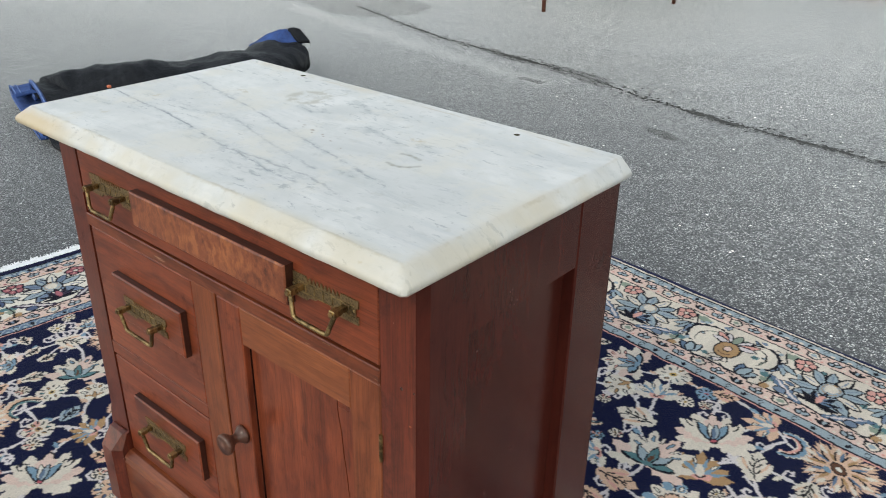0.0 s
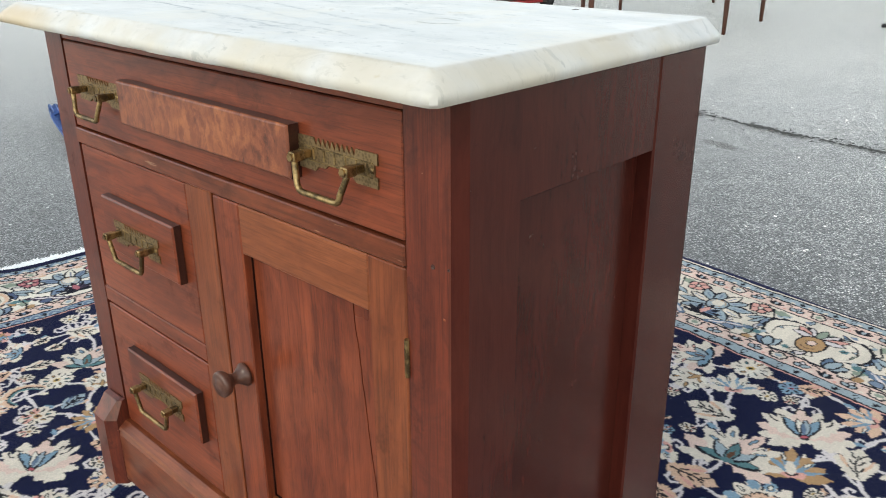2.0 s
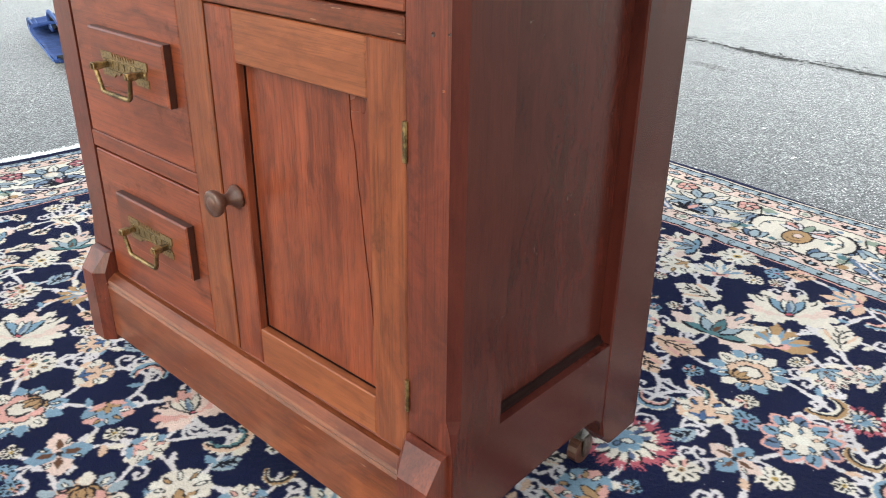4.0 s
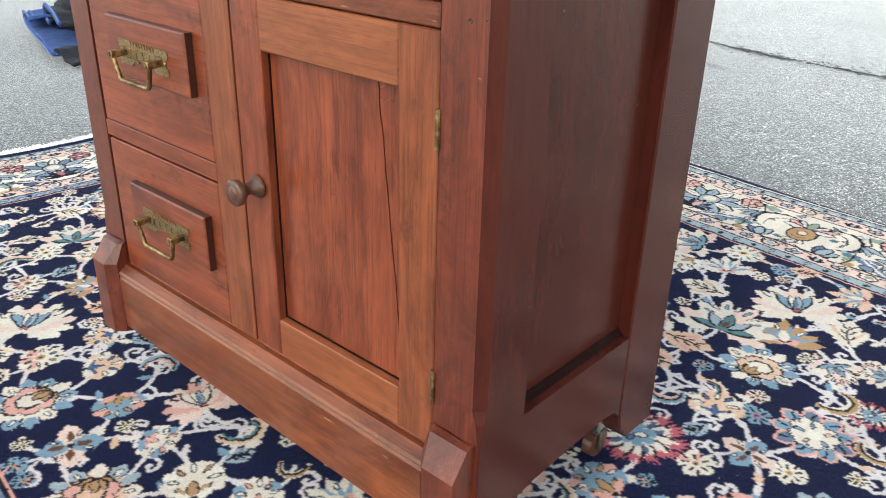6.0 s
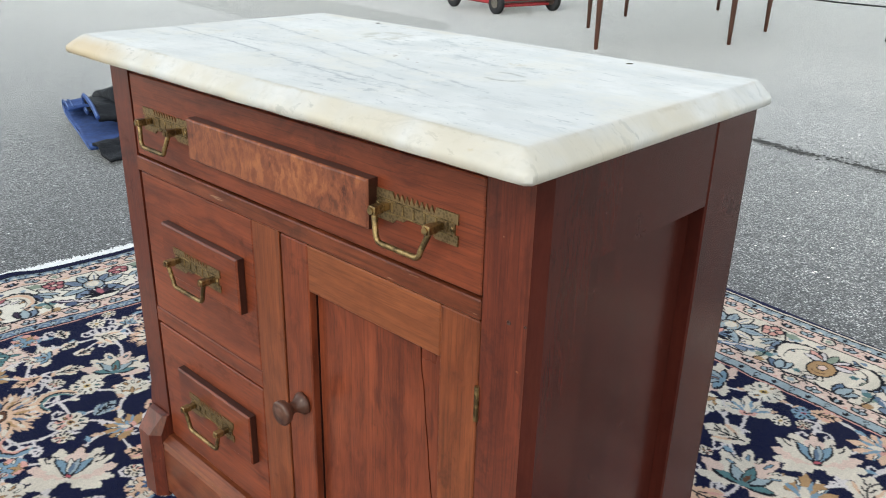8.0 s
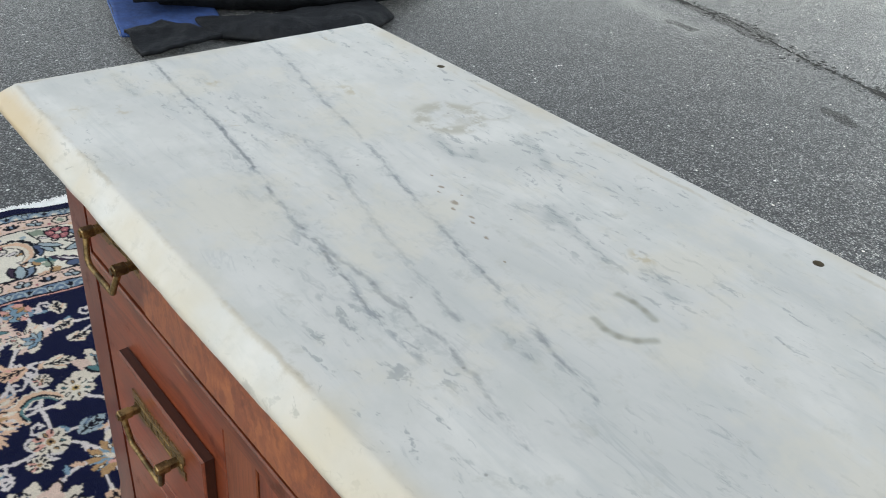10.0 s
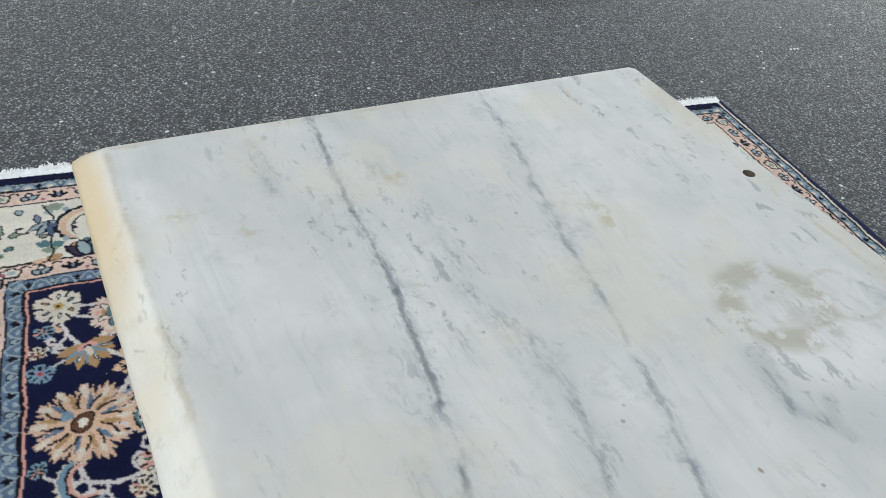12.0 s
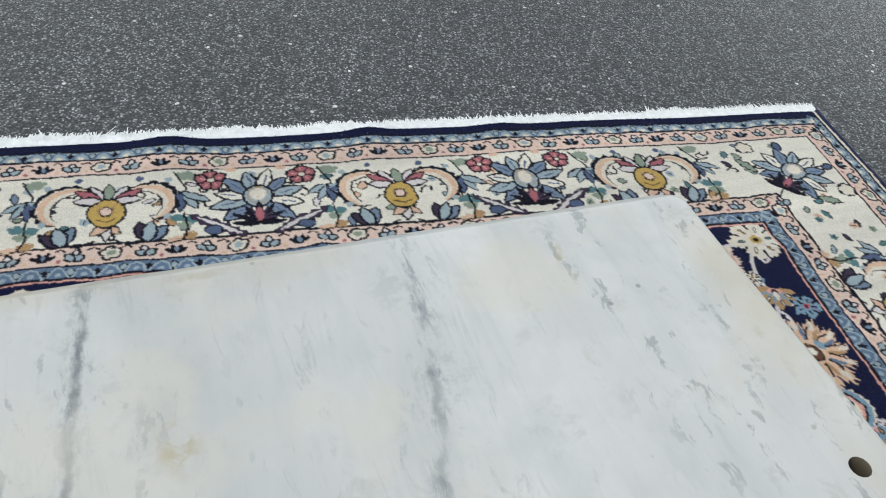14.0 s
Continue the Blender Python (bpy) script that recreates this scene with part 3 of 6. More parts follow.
crack = part("asphalt_crack", cm, crack_mat, None)
tagged(crack, "long dark crack in the grey asphalt filled with grit", "crack", kind="structure")

# ---- the washstand ----
Z0, TOP = 0.760, 0.785
L, R, BACK = -0.362, 0.347, 0.362
commode = thing("washstand", "antique reddish-brown wooden washstand standing on a patterned rug", "cabinet")


def post(x0, x1, y0, y1, z0, z1, cut, side):
    """An upright whose outer front corner is chamfered, the chamfer stopped short of the foot."""
    bm = bmesh.new()
    out = x1 if side > 0 else x0
    inn = x0 if side > 0 else x1

    def ring(z, c):
        return [bm.verts.new(p) for p in ((inn, y0, z), (out - side * c, y0, z), (out, y0 + c, z), (out, y1, z), (inn, y1, z))]

    rings = [ring(z0, 0.0015), ring(0.235, 0.0015), ring(0.262, cut * 0.55), ring(0.275, cut), ring(z1, cut)]
    for a, b in zip(rings, rings[1:]):
        for i in range(5):
            bm.faces.new((a[i], a[(i + 1) % 5], b[(i + 1) % 5], b[i])).material_index = int(i in (1, 2))
    bm.faces.new(rings[0][::-1])
    bm.faces.new(rings[-1])
    return bm


# chamfers and outer faces take the wood with side shade in its colour
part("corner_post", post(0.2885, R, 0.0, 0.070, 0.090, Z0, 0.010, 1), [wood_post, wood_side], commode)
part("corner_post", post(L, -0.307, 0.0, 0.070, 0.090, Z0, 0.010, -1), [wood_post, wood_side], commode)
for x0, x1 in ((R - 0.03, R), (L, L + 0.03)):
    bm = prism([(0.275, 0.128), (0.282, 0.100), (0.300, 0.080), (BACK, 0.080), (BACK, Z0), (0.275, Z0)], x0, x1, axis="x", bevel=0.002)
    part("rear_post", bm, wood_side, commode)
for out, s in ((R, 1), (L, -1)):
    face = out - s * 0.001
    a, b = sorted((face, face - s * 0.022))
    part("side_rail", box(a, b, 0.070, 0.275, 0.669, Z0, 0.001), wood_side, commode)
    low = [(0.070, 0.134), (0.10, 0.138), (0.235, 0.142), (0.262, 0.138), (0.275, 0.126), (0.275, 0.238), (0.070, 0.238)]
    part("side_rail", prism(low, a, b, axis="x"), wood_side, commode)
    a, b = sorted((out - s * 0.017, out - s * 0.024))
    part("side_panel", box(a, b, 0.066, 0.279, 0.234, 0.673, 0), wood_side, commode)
    # sloping moulding on the bottom rail, with the dust of years on it
    bm = prism([(out - s * 0.017, 0.2385), (out - s * 0.0100, 0.2385), (out - s * 0.0110, 0.2400), (out - s * 0.0135, 0.2412), (out - s * 0.0145, 0.2450), (out - s * 0.017, 0.2460)], 0.0705, 0.2745)
    part("moulding", bm, dusty, commode, "dusty ledge moulding")
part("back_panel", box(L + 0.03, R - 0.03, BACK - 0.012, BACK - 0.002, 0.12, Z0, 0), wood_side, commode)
part("inner_case", box(L + 0.026, R - 0.026, 0.026, BACK - 0.014, 0.13, 0.74, 0), inside, commode, "dark inside of the case")

for px, pz, r in ((0.318, 0.627, 0.0019), (0.335, 0.629, 0.0012)):
    dent = lathe([(r * 1.3, 0.0), (r, 0.0009), (r * 0.4, 0.0004)], Matrix.Translation((px, 0.0003, pz)) @ Matrix.Rotation(radians(90), 4, "X"), 10)
    part("filled_dent", dent, wood_edge, commode, "small dark filled dent")
part("nick", box(0.3285, 0.3312, -0.0006, 0.001, 0.5842, 0.5858, 0.0003), wood_pale_x, commode, "pale nick in the post")
part("top_rail", box(-0.3065, 0.288, 0.001, 0.025, 0.7455, Z0, 0.0005), wood_x, commode)
part("middle_rail", box(-0.3065, 0.288, -0.002, 0.025, 0.6175, 0.6370, 0.0015), wood_rail, commode, "rail with rubbed and nicked finish")
part("centre_stile", box(-0.0525, -0.0025, 0.0, 0.025, 0.207, 0.6173, 0.001), wood_pale_z, commode)
part("drawer_rail", box(-0.3065, -0.0527, 0.0005, 0.025, 0.3965, 0.4185, 0.001), wood_x, commode)
part("bottom_rail", box(-0.3065, 0.288, 0.003, 0.025, 0.188, 0.2055, 0.001), wood_x, commode)
bm = prism([(-0.0165, 0.108), (-0.0165, 0.186), (-0.0145, 0.190), (-0.0165, 0.193), (-0.0145, 0.197), (-0.004, 0.2035), (0.003, 0.2035), (0.003, 0.108)], -0.3060, 0.2875, axis="x")
part("base_board", bm, wood_base, commode, "worn base board with a rounded top edge")


def foot_block(x0, x1, inner):
    """A block at the foot of a post, its top sloped and its inner corner cut."""
    bm = bmesh.new()
    c = 0.013

    def ring(z, y):
        k = c if y < -0.02 else c * 0.4
        pts = [(x0, 0.0), (x0, y), (x1 - k, y), (x1, y + k), (x1, 0.0)] if inner > 0 else [(x1, 0.0), (x1, y), (x0 + k, y), (x0, y + k), (x0, 0.0)]
        return [bm.verts.new((px, py, z)) for px, py in pts]

    rings = [ring(0.098, -0.030), ring(0.208, -0.030), ring(0.236, -0.010), ring(0.238, -0.003)]
    for a, b in zip(rings, rings[1:]):
        for i in range(5):
            bm.faces.new((a[i], a[(i + 1) % 5], b[(i + 1) % 5], b[i]))
    bm.faces.new(rings[0][::-1])
    bm.faces.new(rings[-1])
    bmesh.ops.recalc_face_normals(bm, faces=bm.faces)
    return bm


part("foot_block", foot_block(L + 0.012, -0.3065, 1), wood_post, commode)
part("foot_block", foot_block(0.2885, R - 0.006, -1), wood_post, commode)


def plaque(x0, x1, z0, z1, deep, edge=0.0022, lip=0.002):
    """A raised plate with bevelled edges on a small step."""
    bm = bmesh.new()
    rings = []
    for inset, y in ((0, 0.0), (0, -deep + lip), (lip * 0.5, -deep + lip * 0.4), (edge, -deep)):
        rings.append([bm.verts.new(p) for p in ((x0 + inset, y, z0 + inset), (x1 - inset, y, z0 + inset), (x1 - inset, y, z1 - inset), (x0 + inset, y, z1 - inset))])
    for a, b in zip(rings, rings[1:]):
        for i in range(4):
            # the faces round the edge get their shade from the second, darker material
            bm.faces.new((a[i], a[(i + 1) % 4], b[(i + 1) % 4], b[i])).material_index = int(a is rings[0])
    bm.faces.new(rings[0])
    bm.faces.new(rings[-1][::-1])
    return bm


def pull(x, z, y, parent, hang=0.028, half=0.034, swing=0.004):
    """A stamped brass back plate, saw-toothed on top, with two square posts and a bail."""
    w, h, t = 0.053, 0.0145, 0.0016
    out = [(-w, -h), (-w * 0.5, -h), (-w * 0.42, -h * 0.72), (-w * 0.25, -h * 0.72), (-w * 0.16, -h * 0.45), (w * 0.16, -h * 0.45), (w * 0.25, -h * 0.72),
           (w * 0.42, -h * 0.72), (w * 0.5, -h), (w, -h), (w, -h * 0.35), (w * 0.93, -h * 0.35), (w * 0.93, h * 0.35), (w, h * 0.35), (w, h), (w * 0.52, h)]
    teeth = 9
    for k in range(teeth):
        x1 = w * (0.52 - 1.04 * (k + 0.5) / teeth)
        x2 = w * (0.52 - 1.04 * (k + 1) / teeth)
        out += [(x1 + 0.0008, h * 0.55), (x2 + 0.0004, h * 1.02)]
    out += [(-w, h), (-w, h * 0.35), (-w * 0.95, h * 0.35), (-w * 0.95, -h * 0.35), (-w, -h * 0.35)]
    bm = prism([(x + a, z + b) for a, b in out], y, y - t)
    plate = part("pull", bm, stamped, parent, "tarnished brass drawer pull with a saw-toothed plate")
    bm = bmesh.new()
    # stamped lines and border beads
    for k in range(7):
        a = x - w * 0.8 + k * w * 0.26
        box(a, a + 0.0022, y - t - 0.0008, y - t + 0.0002, z - h * 0.3, z + h * 0.35, 0.0003, bm)
    for s in (-1, 1):
        box(x - w * 0.9, x + w * 0.9, y - t - 0.0007, y - t + 0.0002, z + s * h * 0.42 - 0.0006, z + s * h * 0.42 + 0.0006, 0.0002, bm)
        lathe([(0.0026, 0), (0.0024, 0.001), (0.0012, 0.0016)], Matrix.Translation((x + s * w * 0.88, y - t, z)) @ Matrix.Rotation(radians(90), 4, "X"), 8, bm)
    part("stamped_relief", bm, brass, plate)
    for s in (-1, 1):
        px = x + s * half
        bm = box(px - 0.0035, px + 0.0035, y - 0.010, y - t + 0.0004, z - 0.0035, z + 0.0035, 0.0008)
        box(px - 0.0043, px + 0.0043, y - 0.0215, y - 0.0095, z - 0.0042, z + 0.0042, 0.0010, bm)
        lathe([(0.0035, 0), (0.0035, 0.0015)], Matrix.Translation((px, y - 0.0215, z)) @ Matrix.Rotation(radians(90), 4, "X"), 8, bm)
        part("post", bm, brass, plate)
    r, d, low = 0.007, y - 0.0170, half - 0.006
    pts = [(x - half, d, z), (x - half + 0.0005, d - 0.2 * swing, z - 0.006)]
    for k in range(5):
        a = math.pi * (1 + k / 8)
        pts.append((x - low + r + r * math.cos(a), d - swing, z - hang + r + r * math.sin(a)))
    for k in range(5):
        a = math.pi * (1.5 + k / 8)
        pts.append((x + low - r + r * math.cos(a), d - swing, z - hang + r + r * math.sin(a)))
    pts += [(x + half - 0.0005, d - 0.2 * swing, z - 0.006), (x + half, d, z)]
    part("bail", tube(pts, 0.0028), brass, plate, smooth=True)
    return plate


drawer = part("drawer", box(-0.3040, 0.2860, 0.0005, 0.024, 0.6394, 0.7440, 0.0012), wood_x, commode, "long top drawer with a raised burl panel")
part("raised_panel", plaque(-0.152, 0.158, 0.667, 0.7155, 0.013, 0.0022), [wood_burl, wood_edge], drawer, "raised panel of swirling burl veneer")
pull(0.206, 0.6915, 0.0005, drawer, 0.028)
pull(-0.222, 0.6915, 0.0005, drawer, 0.028)
for z0, z1, a, b, px in ((0.4194, 0.6152, 0.492, 0.563, -0.163), (0.2074, 0.3932, 0.277, 0.348, -0.163)):
    drawer = part("drawer", box(-0.3035, -0.0548, 0.0008, 0.024, z0, z1, 0.0012), wood_x, commode, "small dark drawer with a bevelled plaque")
    part("raised_plaque", plaque(-0.245, -0.074, a, b, 0.0105), [wood_x, wood_edge], drawer)
    pull(px, (a + b) / 2 - 0.004, -0.0103, drawer, 0.029, 0.040, -0.001)

# the door: frame, sunk panel of two boards with an open slanting joint, knob and hinges
door = part("door", box(0.0008, 0.0470, 0.0, 0.022, 0.2080, 0.6155, 0.0015), wood_z, commode, "panelled door with a split sunk panel")
part("door_stile", box(0.2400, 0.2865, 0.0, 0.022, 0.2080, 0.6160, 0.0015), wood_pale_z, door)
part("door_rail", box(0.0472, 0.2398, 0.0003, 0.022, 0.5620, 0.6155, 0.0012), wood_pale_x, door, "lighter top rail")
part("door_rail", box(0.0472, 0.2398, 0.0003, 0.022, 0.2080, 0.2550, 0.0012), wood_pale_x, door, "lighter bottom rail")
rng = random.Random(2)
split = [(0.204 + 0.034 * k / 24 + rng.uniform(-0.0007, 0.0007), 0.566 - 0.315 * k / 24) for k in range(25)]
part("panel_board", prism([(0.0465, 0.566), *[(a - 0.0014, b) for a, b in split], (0.0465, 0.251)], 0.0115, 0.019), wood_z, door)
part("panel_board", prism([*[(a + 0.0014, b) for a, b in split], (0.2405, 0.251), (0.2405, 0.566)], 0.0105, 0.019), wood_z, door)
# thin dark strips draw the recess shadow and grime round the sunk panel
for x0, x1, z0, z1 in ((0.0470, 0.0484, 0.2552, 0.5618), (0.2386, 0.2400, 0.2552, 0.5618), (0.0486, 0.2384, 0.5602, 0.5618), (0.0486, 0.2384, 0.2552, 0.2566)):
    part("grime_line", box(x0, x1, 0.0098, 0.0122, z0, z1, 0.0002), dusty, door, "dark strip for shade and grime in the panel joint")
knob = lathe([(0.0085, 0.0), (0.0145, 0.001), (0.0150, 0.004), (0.0115, 0.008), (0.0075, 0.014), (0.0070, 0.019), (0.0105, 0.024), (0.0148, 0.028),
              (0.0165, 0.032), (0.0165, 0.036), (0.0140, 0.0385), (0.0095, 0.0375), (0.0085, 0.0385), (0.0030, 0.039)],
             Matrix.Translation((0.029, 0.0, 0.4150)) @ Matrix.Rotation(radians(90), 4, "X") @ Matrix.Diagonal((0.90, 0.90, 0.90, 1)))
part("knob", knob, wood_knob, door, "dark turned wooden knob", True)
for z in (0.535, 0.281):
    bm = tube([(0.2877, -0.0012, z - 0.0175), (0.2877, -0.0012, z + 0.0175)], 0.0020, 8)
    for k in range(4):
        tube([(0.2877, -0.0012, z - 0.0180 + 0.0092 * k), (0.2877, -0.0012, z - 0.0098 + 0.0092 * k)], 0.0024, 8, bm)
    part("hinge", bm, brass, door, "small worn brass hinge")


def caster(x, y):
    bm = lathe([(0.012, 0.092), (0.012, 0.078), (0.008, 0.072), (0.006, 0.056)], Matrix.Translation((x, y, 0)), 14)
    for s in (-1, 1):
        box(x + s * 0.011 - 0.0015, x + s * 0.011 + 0.0015, y + 0.002, y + 0.014, 0.026, 0.060, 0.0005, bm)
    box(x - 0.0125, x + 0.0125, y - 0.006, y + 0.014, 0.056, 0.061, 0.0005, bm)
    fork = part("caster", bm, steel, commode, "small tarnished metal caster")
    m = Matrix.Translation((x, y + 0.010, 0.0325)) @ Matrix.Rotation(radians(90), 4, "Y")
    part("wheel", lathe([(0.012, -0.008), (0.0205, -0.007), (0.021, 0.0), (0.0205, 0.007), (0.012, 0.008)], m, 18), wood_knob, fork)


for x, y in ((R - 0.03, 0.052), (L + 0.024, 0.052), (R - 0.055, 0.312), (L + 0.055, 0.312)):
    caster(x, y)


# ---- marble slab, a thing that rests on the case ----
def slab(x0, x1, y0, y1):
    bm = bmesh.new()
    rng = random.Random(8)
    steps = 46
    corner = 0.004

    def outline(inset, back):
        a, b, c, d = x0 + inset, x1 - inset, y0 + inset, y1 - back
        k = corner
        pts = []
        for (p, q), m in ((((a + k, c), (b - k, c)), steps), (((b, c + k), (b, d - k)), steps // 2), (((b - k, d), (a + k, d)), steps), (((a, d - k), (a, c + k)), steps // 2)):
            pts += [(p[0] + (q[0] - p[0]) * i / m, p[1] + (q[1] - p[1]) * i / m) for i in range(m + 1)]
        return pts

    rings = []
    for inset, back, z in ((0.008, 0.004, Z0), (0.002, 0.001, 0.7615), (0.0, 0.0, 0.7645), (0.0, 0.0, 0.7680), (0.0006, 0.0, 0.7702), (0.0020, 0.0, 0.7720), (0.0034, 0.0, 0.7734),
                           (0.0146, 0.0005, 0.7833), (0.0160, 0.0010, 0.7843), (0.0172, 0.0020, 0.7848), (0.0184, 0.0030, TOP), (0.0220, 0.0050, TOP)):
        ring = []
        for px, py in outline(inset, back):
            w = noise.noise(Vector((px * 26, py * 26, z * 60))) * 0.0009 + noise.noise(Vector((px * 90, py * 90, z * 90))) * 0.0004
            if z in (Z0, TOP) or z > 0.7835:
                w = 0
            ring.append(bm.verts.new((px + w, py + w, z + w * 0.4)))
        rings.append(ring)
    n = len(rings[0])
    for a, b in zip(rings, rings[1:]):
        for i in range(n):
            f = bm.faces.new((a[i], a[(i + 1) % n], b[(i + 1) % n], b[i]))
            f.smooth = True
    bm.faces.new(rings[0][::-1])
    loops = [bm.edges.get((rings[-1][i], rings[-1][(i + 1) % n])) for i in range(n)]
    # two drilled holes near the back edge
    for hx, hy in ((-0.228, 0.352), (0.200, 0.345)):
        up = [bm.verts.new((hx + 0.0042 * math.cos(k * math.pi / 7), hy + 0.0042 * math.sin(k * math.pi / 7), TOP)) for k in range(14)]
        lo = [bm.verts.new((v.co.x, v.co.y, TOP - 0.015)) for v in up]
        for k in range(14):
            loops.append(bm.edges.new((up[k], up[(k + 1) % 14])))
            bm.faces.new((up[k], up[(k + 1) % 14], lo[(k + 1) % 14], lo[k])).material_index = 1
        bm.faces.new(lo).material_index = 1
    bmesh.ops.triangle_fill(bm, use_beauty=True, edges=loops)
    return bm


bm = slab(-0.392, 0.358, -0.038, 0.370)
top = part("marble_top", bm, [marble, hole_dark], None)
for poly in top.data.polygons:
    poly.use_smooth = True
top.data.set_sharp_from_angle(angle=radians(40))
tagged(top, "white grey-veined marble slab with yellowed edges on the washstand", "marble top")

# ---- the rug: every knot of a fine grid carries its dye ----
KNOT = 0.002
U0, U1, V0, V1 = -0.362, 1.76, -0.350, 1.759
SPAN = 2.338  # length of the field; the rug mirrors across its middle
FW = 1.408
RUG_X, RUG_Y = -1.177, -0.131
AXU = Vector((math.cos(radians(-6.9)), math.sin(radians(-6.9))))
AXV = Vector((math.sin(radians(6.0)), math.cos(radians(6.0))))
NU, NV = round((U1 - U0) / KNOT), round((V1 - V0) / KNOT)
uu, vv = np.meshgrid(U0 + KNOT * np.arange(NU + 1), V0 + KNOT * np.arange(NV + 1), indexing="ij")
DYES = dict(navy=(15, 20, 52), ink=(16, 15, 28), cream=(218, 206, 188), ivory=(224, 216, 200), pink=(214, 160, 146), rose=(176, 90, 98), peach=(214, 178, 150),
            sky=(124, 150, 166), blue=(74, 98, 134), steel=(98, 116, 138), teal=(88, 122, 124), tan=(174, 138, 98), brown=(98, 66, 48), gold=(190, 158, 88),
            vine=(212, 202, 198), sage=(140, 150, 132), blush=(220, 192, 176), mist=(118, 132, 150), dove=(156, 168, 172), slate=(82, 94, 120), mauve=(166, 100, 106), plum=(60, 48, 66))
NAMES = list(DYES)
canvas = np.full(uu.shape, NAMES.index("navy"), np.uint8)


def window(lo, hi):
    i0, i1 = max(0, int((lo[0] - U0) / KNOT) - 1), min(NU + 1, int((hi[0] - U0) / KNOT) + 3)
    j0, j1 = max(0, int((lo[1] - V0) / KNOT) - 1), min(NV + 1, int((hi[1] - V0) / KNOT) + 3)
    return slice(i0, max(i0, i1)), slice(j0, max(j0, j1))


def fill(pts, dye):
    """Dye the knots inside an outline."""
    p = np.asarray(pts, float)
    w = window(p.min(0), p.max(0))
    x, y = uu[w], vv[w]
    odd = np.zeros(x.shape, bool)
    for (ax, ay), (bx, by) in zip(p, np.roll(p, -1, 0)):
        if ay != by:
            odd ^= ((ay > y) != (by > y)) & (x < (bx - ax) * (y - ay) / (by - ay) + ax)
    canvas[w][odd] = NAMES.index(dye)


def stroke(pts, width, dye):
    p = np.asarray(pts, float)
    for a, b in zip(p, p[1:]):
        w = window(np.minimum(a, b) - width, np.maximum(a, b) + width)
        d = b - a
        t = np.clip(((uu[w] - a[0]) * d[0] + (vv[w] - a[1]) * d[1]) / max(d @ d, 1e-9), 0, 1)
        canvas[w][(uu[w] - a[0] - t * d[0]) ** 2 + (vv[w] - a[1] - t * d[1]) ** 2 < (width / 2) ** 2] = NAMES.index(dye)


def band(d0, d1, dye):
    """A stripe of the border, d0 to d1 outside the field."""
    d = np.maximum(-uu, np.maximum(-vv, vv - FW))
    canvas[(d >= d0) & (d < d1)] = NAMES.index(dye)




def placed(c, r, phi, pts):
    """Local points, y ahead, scaled by r, turned by phi and set at c."""
    s, k = math.sin(phi), math.cos(phi)
    return [(c[0] + r * (x * k - y * s), c[1] + r * (x * s + y * k)) for x, y in pts]


def lobed(n, deep, long=0.0, sharp=0.7, steps=10):
    """A closed outline of n lobes, drawn out by long towards +y."""
    out = []
    for i in range(n * steps):
        a = 2 * math.pi * i / (n * steps)
        rad = (1 - deep + deep * abs(math.cos(n * a / 2)) ** sharp) * (1 - long * 0.5 + long * (0.5 + 0.5 * math.cos(a)))
        out.append((rad * math.sin(a), rad * math.cos(a)))
    return out


def oval(x, y, a, b, tilt=0.0, n=14):
    s, k = math.sin(tilt), math.cos(tilt)
    return [(x + a * math.cos(t) * k - b * math.sin(t) * s, y + a * math.cos(t) * s + b * math.sin(t) * k) for t in [2 * math.pi * i / n for i in range(n)]]


def blade(x, y, length, wide, tilt, n=7, teeth=0.0):
    """A pointed petal or leaf from (x, y)."""
    left, right = [], []
    for i in range(n + 1):
        t = i / n
        w = wide * math.sin(math.pi * min(1, t * 0.92 + 0.08)) ** 0.8 * (1 + (teeth if i % 2 else -teeth))
        left.append((-w, t * length))
        right.append((w, t * length))
    s, k = math.sin(tilt), math.cos(tilt)
    return [(x + a * k - b * s, y + a * s + b * k) for a, b in left + right[::-1]]


def petal(c, r, phi, a, start, length, wide, dye, teeth=0.0, n=8):
    fill(placed(c, r, phi, blade(start * math.sin(a), start * math.cos(a), length, wide, -a, n, teeth)), dye)


def ragged(n, deep, long=0.0, nick=0.07, turn=0.0, span=2 * math.pi):
    """A closed, saw-edged outline of n uneven lobes, drawn out by long towards +y."""
    out = []
    for i in range(n * 8):
        a = 2 * math.pi * i / (n * 8)
        lobe = abs(math.cos(n * (a + turn) / 2)) ** 0.6
        rad = (1 - deep + deep * lobe) * (1 - long * 0.5 + long * (0.5 + 0.5 * math.cos(a))) * (1 + (nick if i % 2 else -nick)) * (1 + 0.06 * math.sin(3 * a + n))
        out.append((rad * math.sin(a), rad * math.cos(a)))
    return out


def ragged_oval(x, y, a, b):
    return [(x + a * p, y + b * q) for p, q in ragged(5, 0.25, 0.0, 0.06)]


def ray(c, r, phi, a, lo, hi, sway, width, dye):
    """A bent line from lo to hi along the angle a."""
    pts = [((lo + (hi - lo) * t) * math.sin(a + sway * t * t), (lo + (hi - lo) * t) * math.cos(a + sway * t * t)) for t in (0, 0.33, 0.66, 1)]
    stroke(placed(c, r, phi, pts), width, dye)


def eye(c, r, phi, a, at, long, wide, dye):
    """A small outlined slit that points outward."""
    q = placed(c, r, phi, [(at * math.sin(a), at * math.cos(a))])[0]
    fill(placed(q, r, phi - a, oval(0, 0, wide + 0.0020 / r, long + 0.0024 / r)), "ink")
    fill(placed(q, r, phi - a, oval(0, 0, wide, long)), dye)


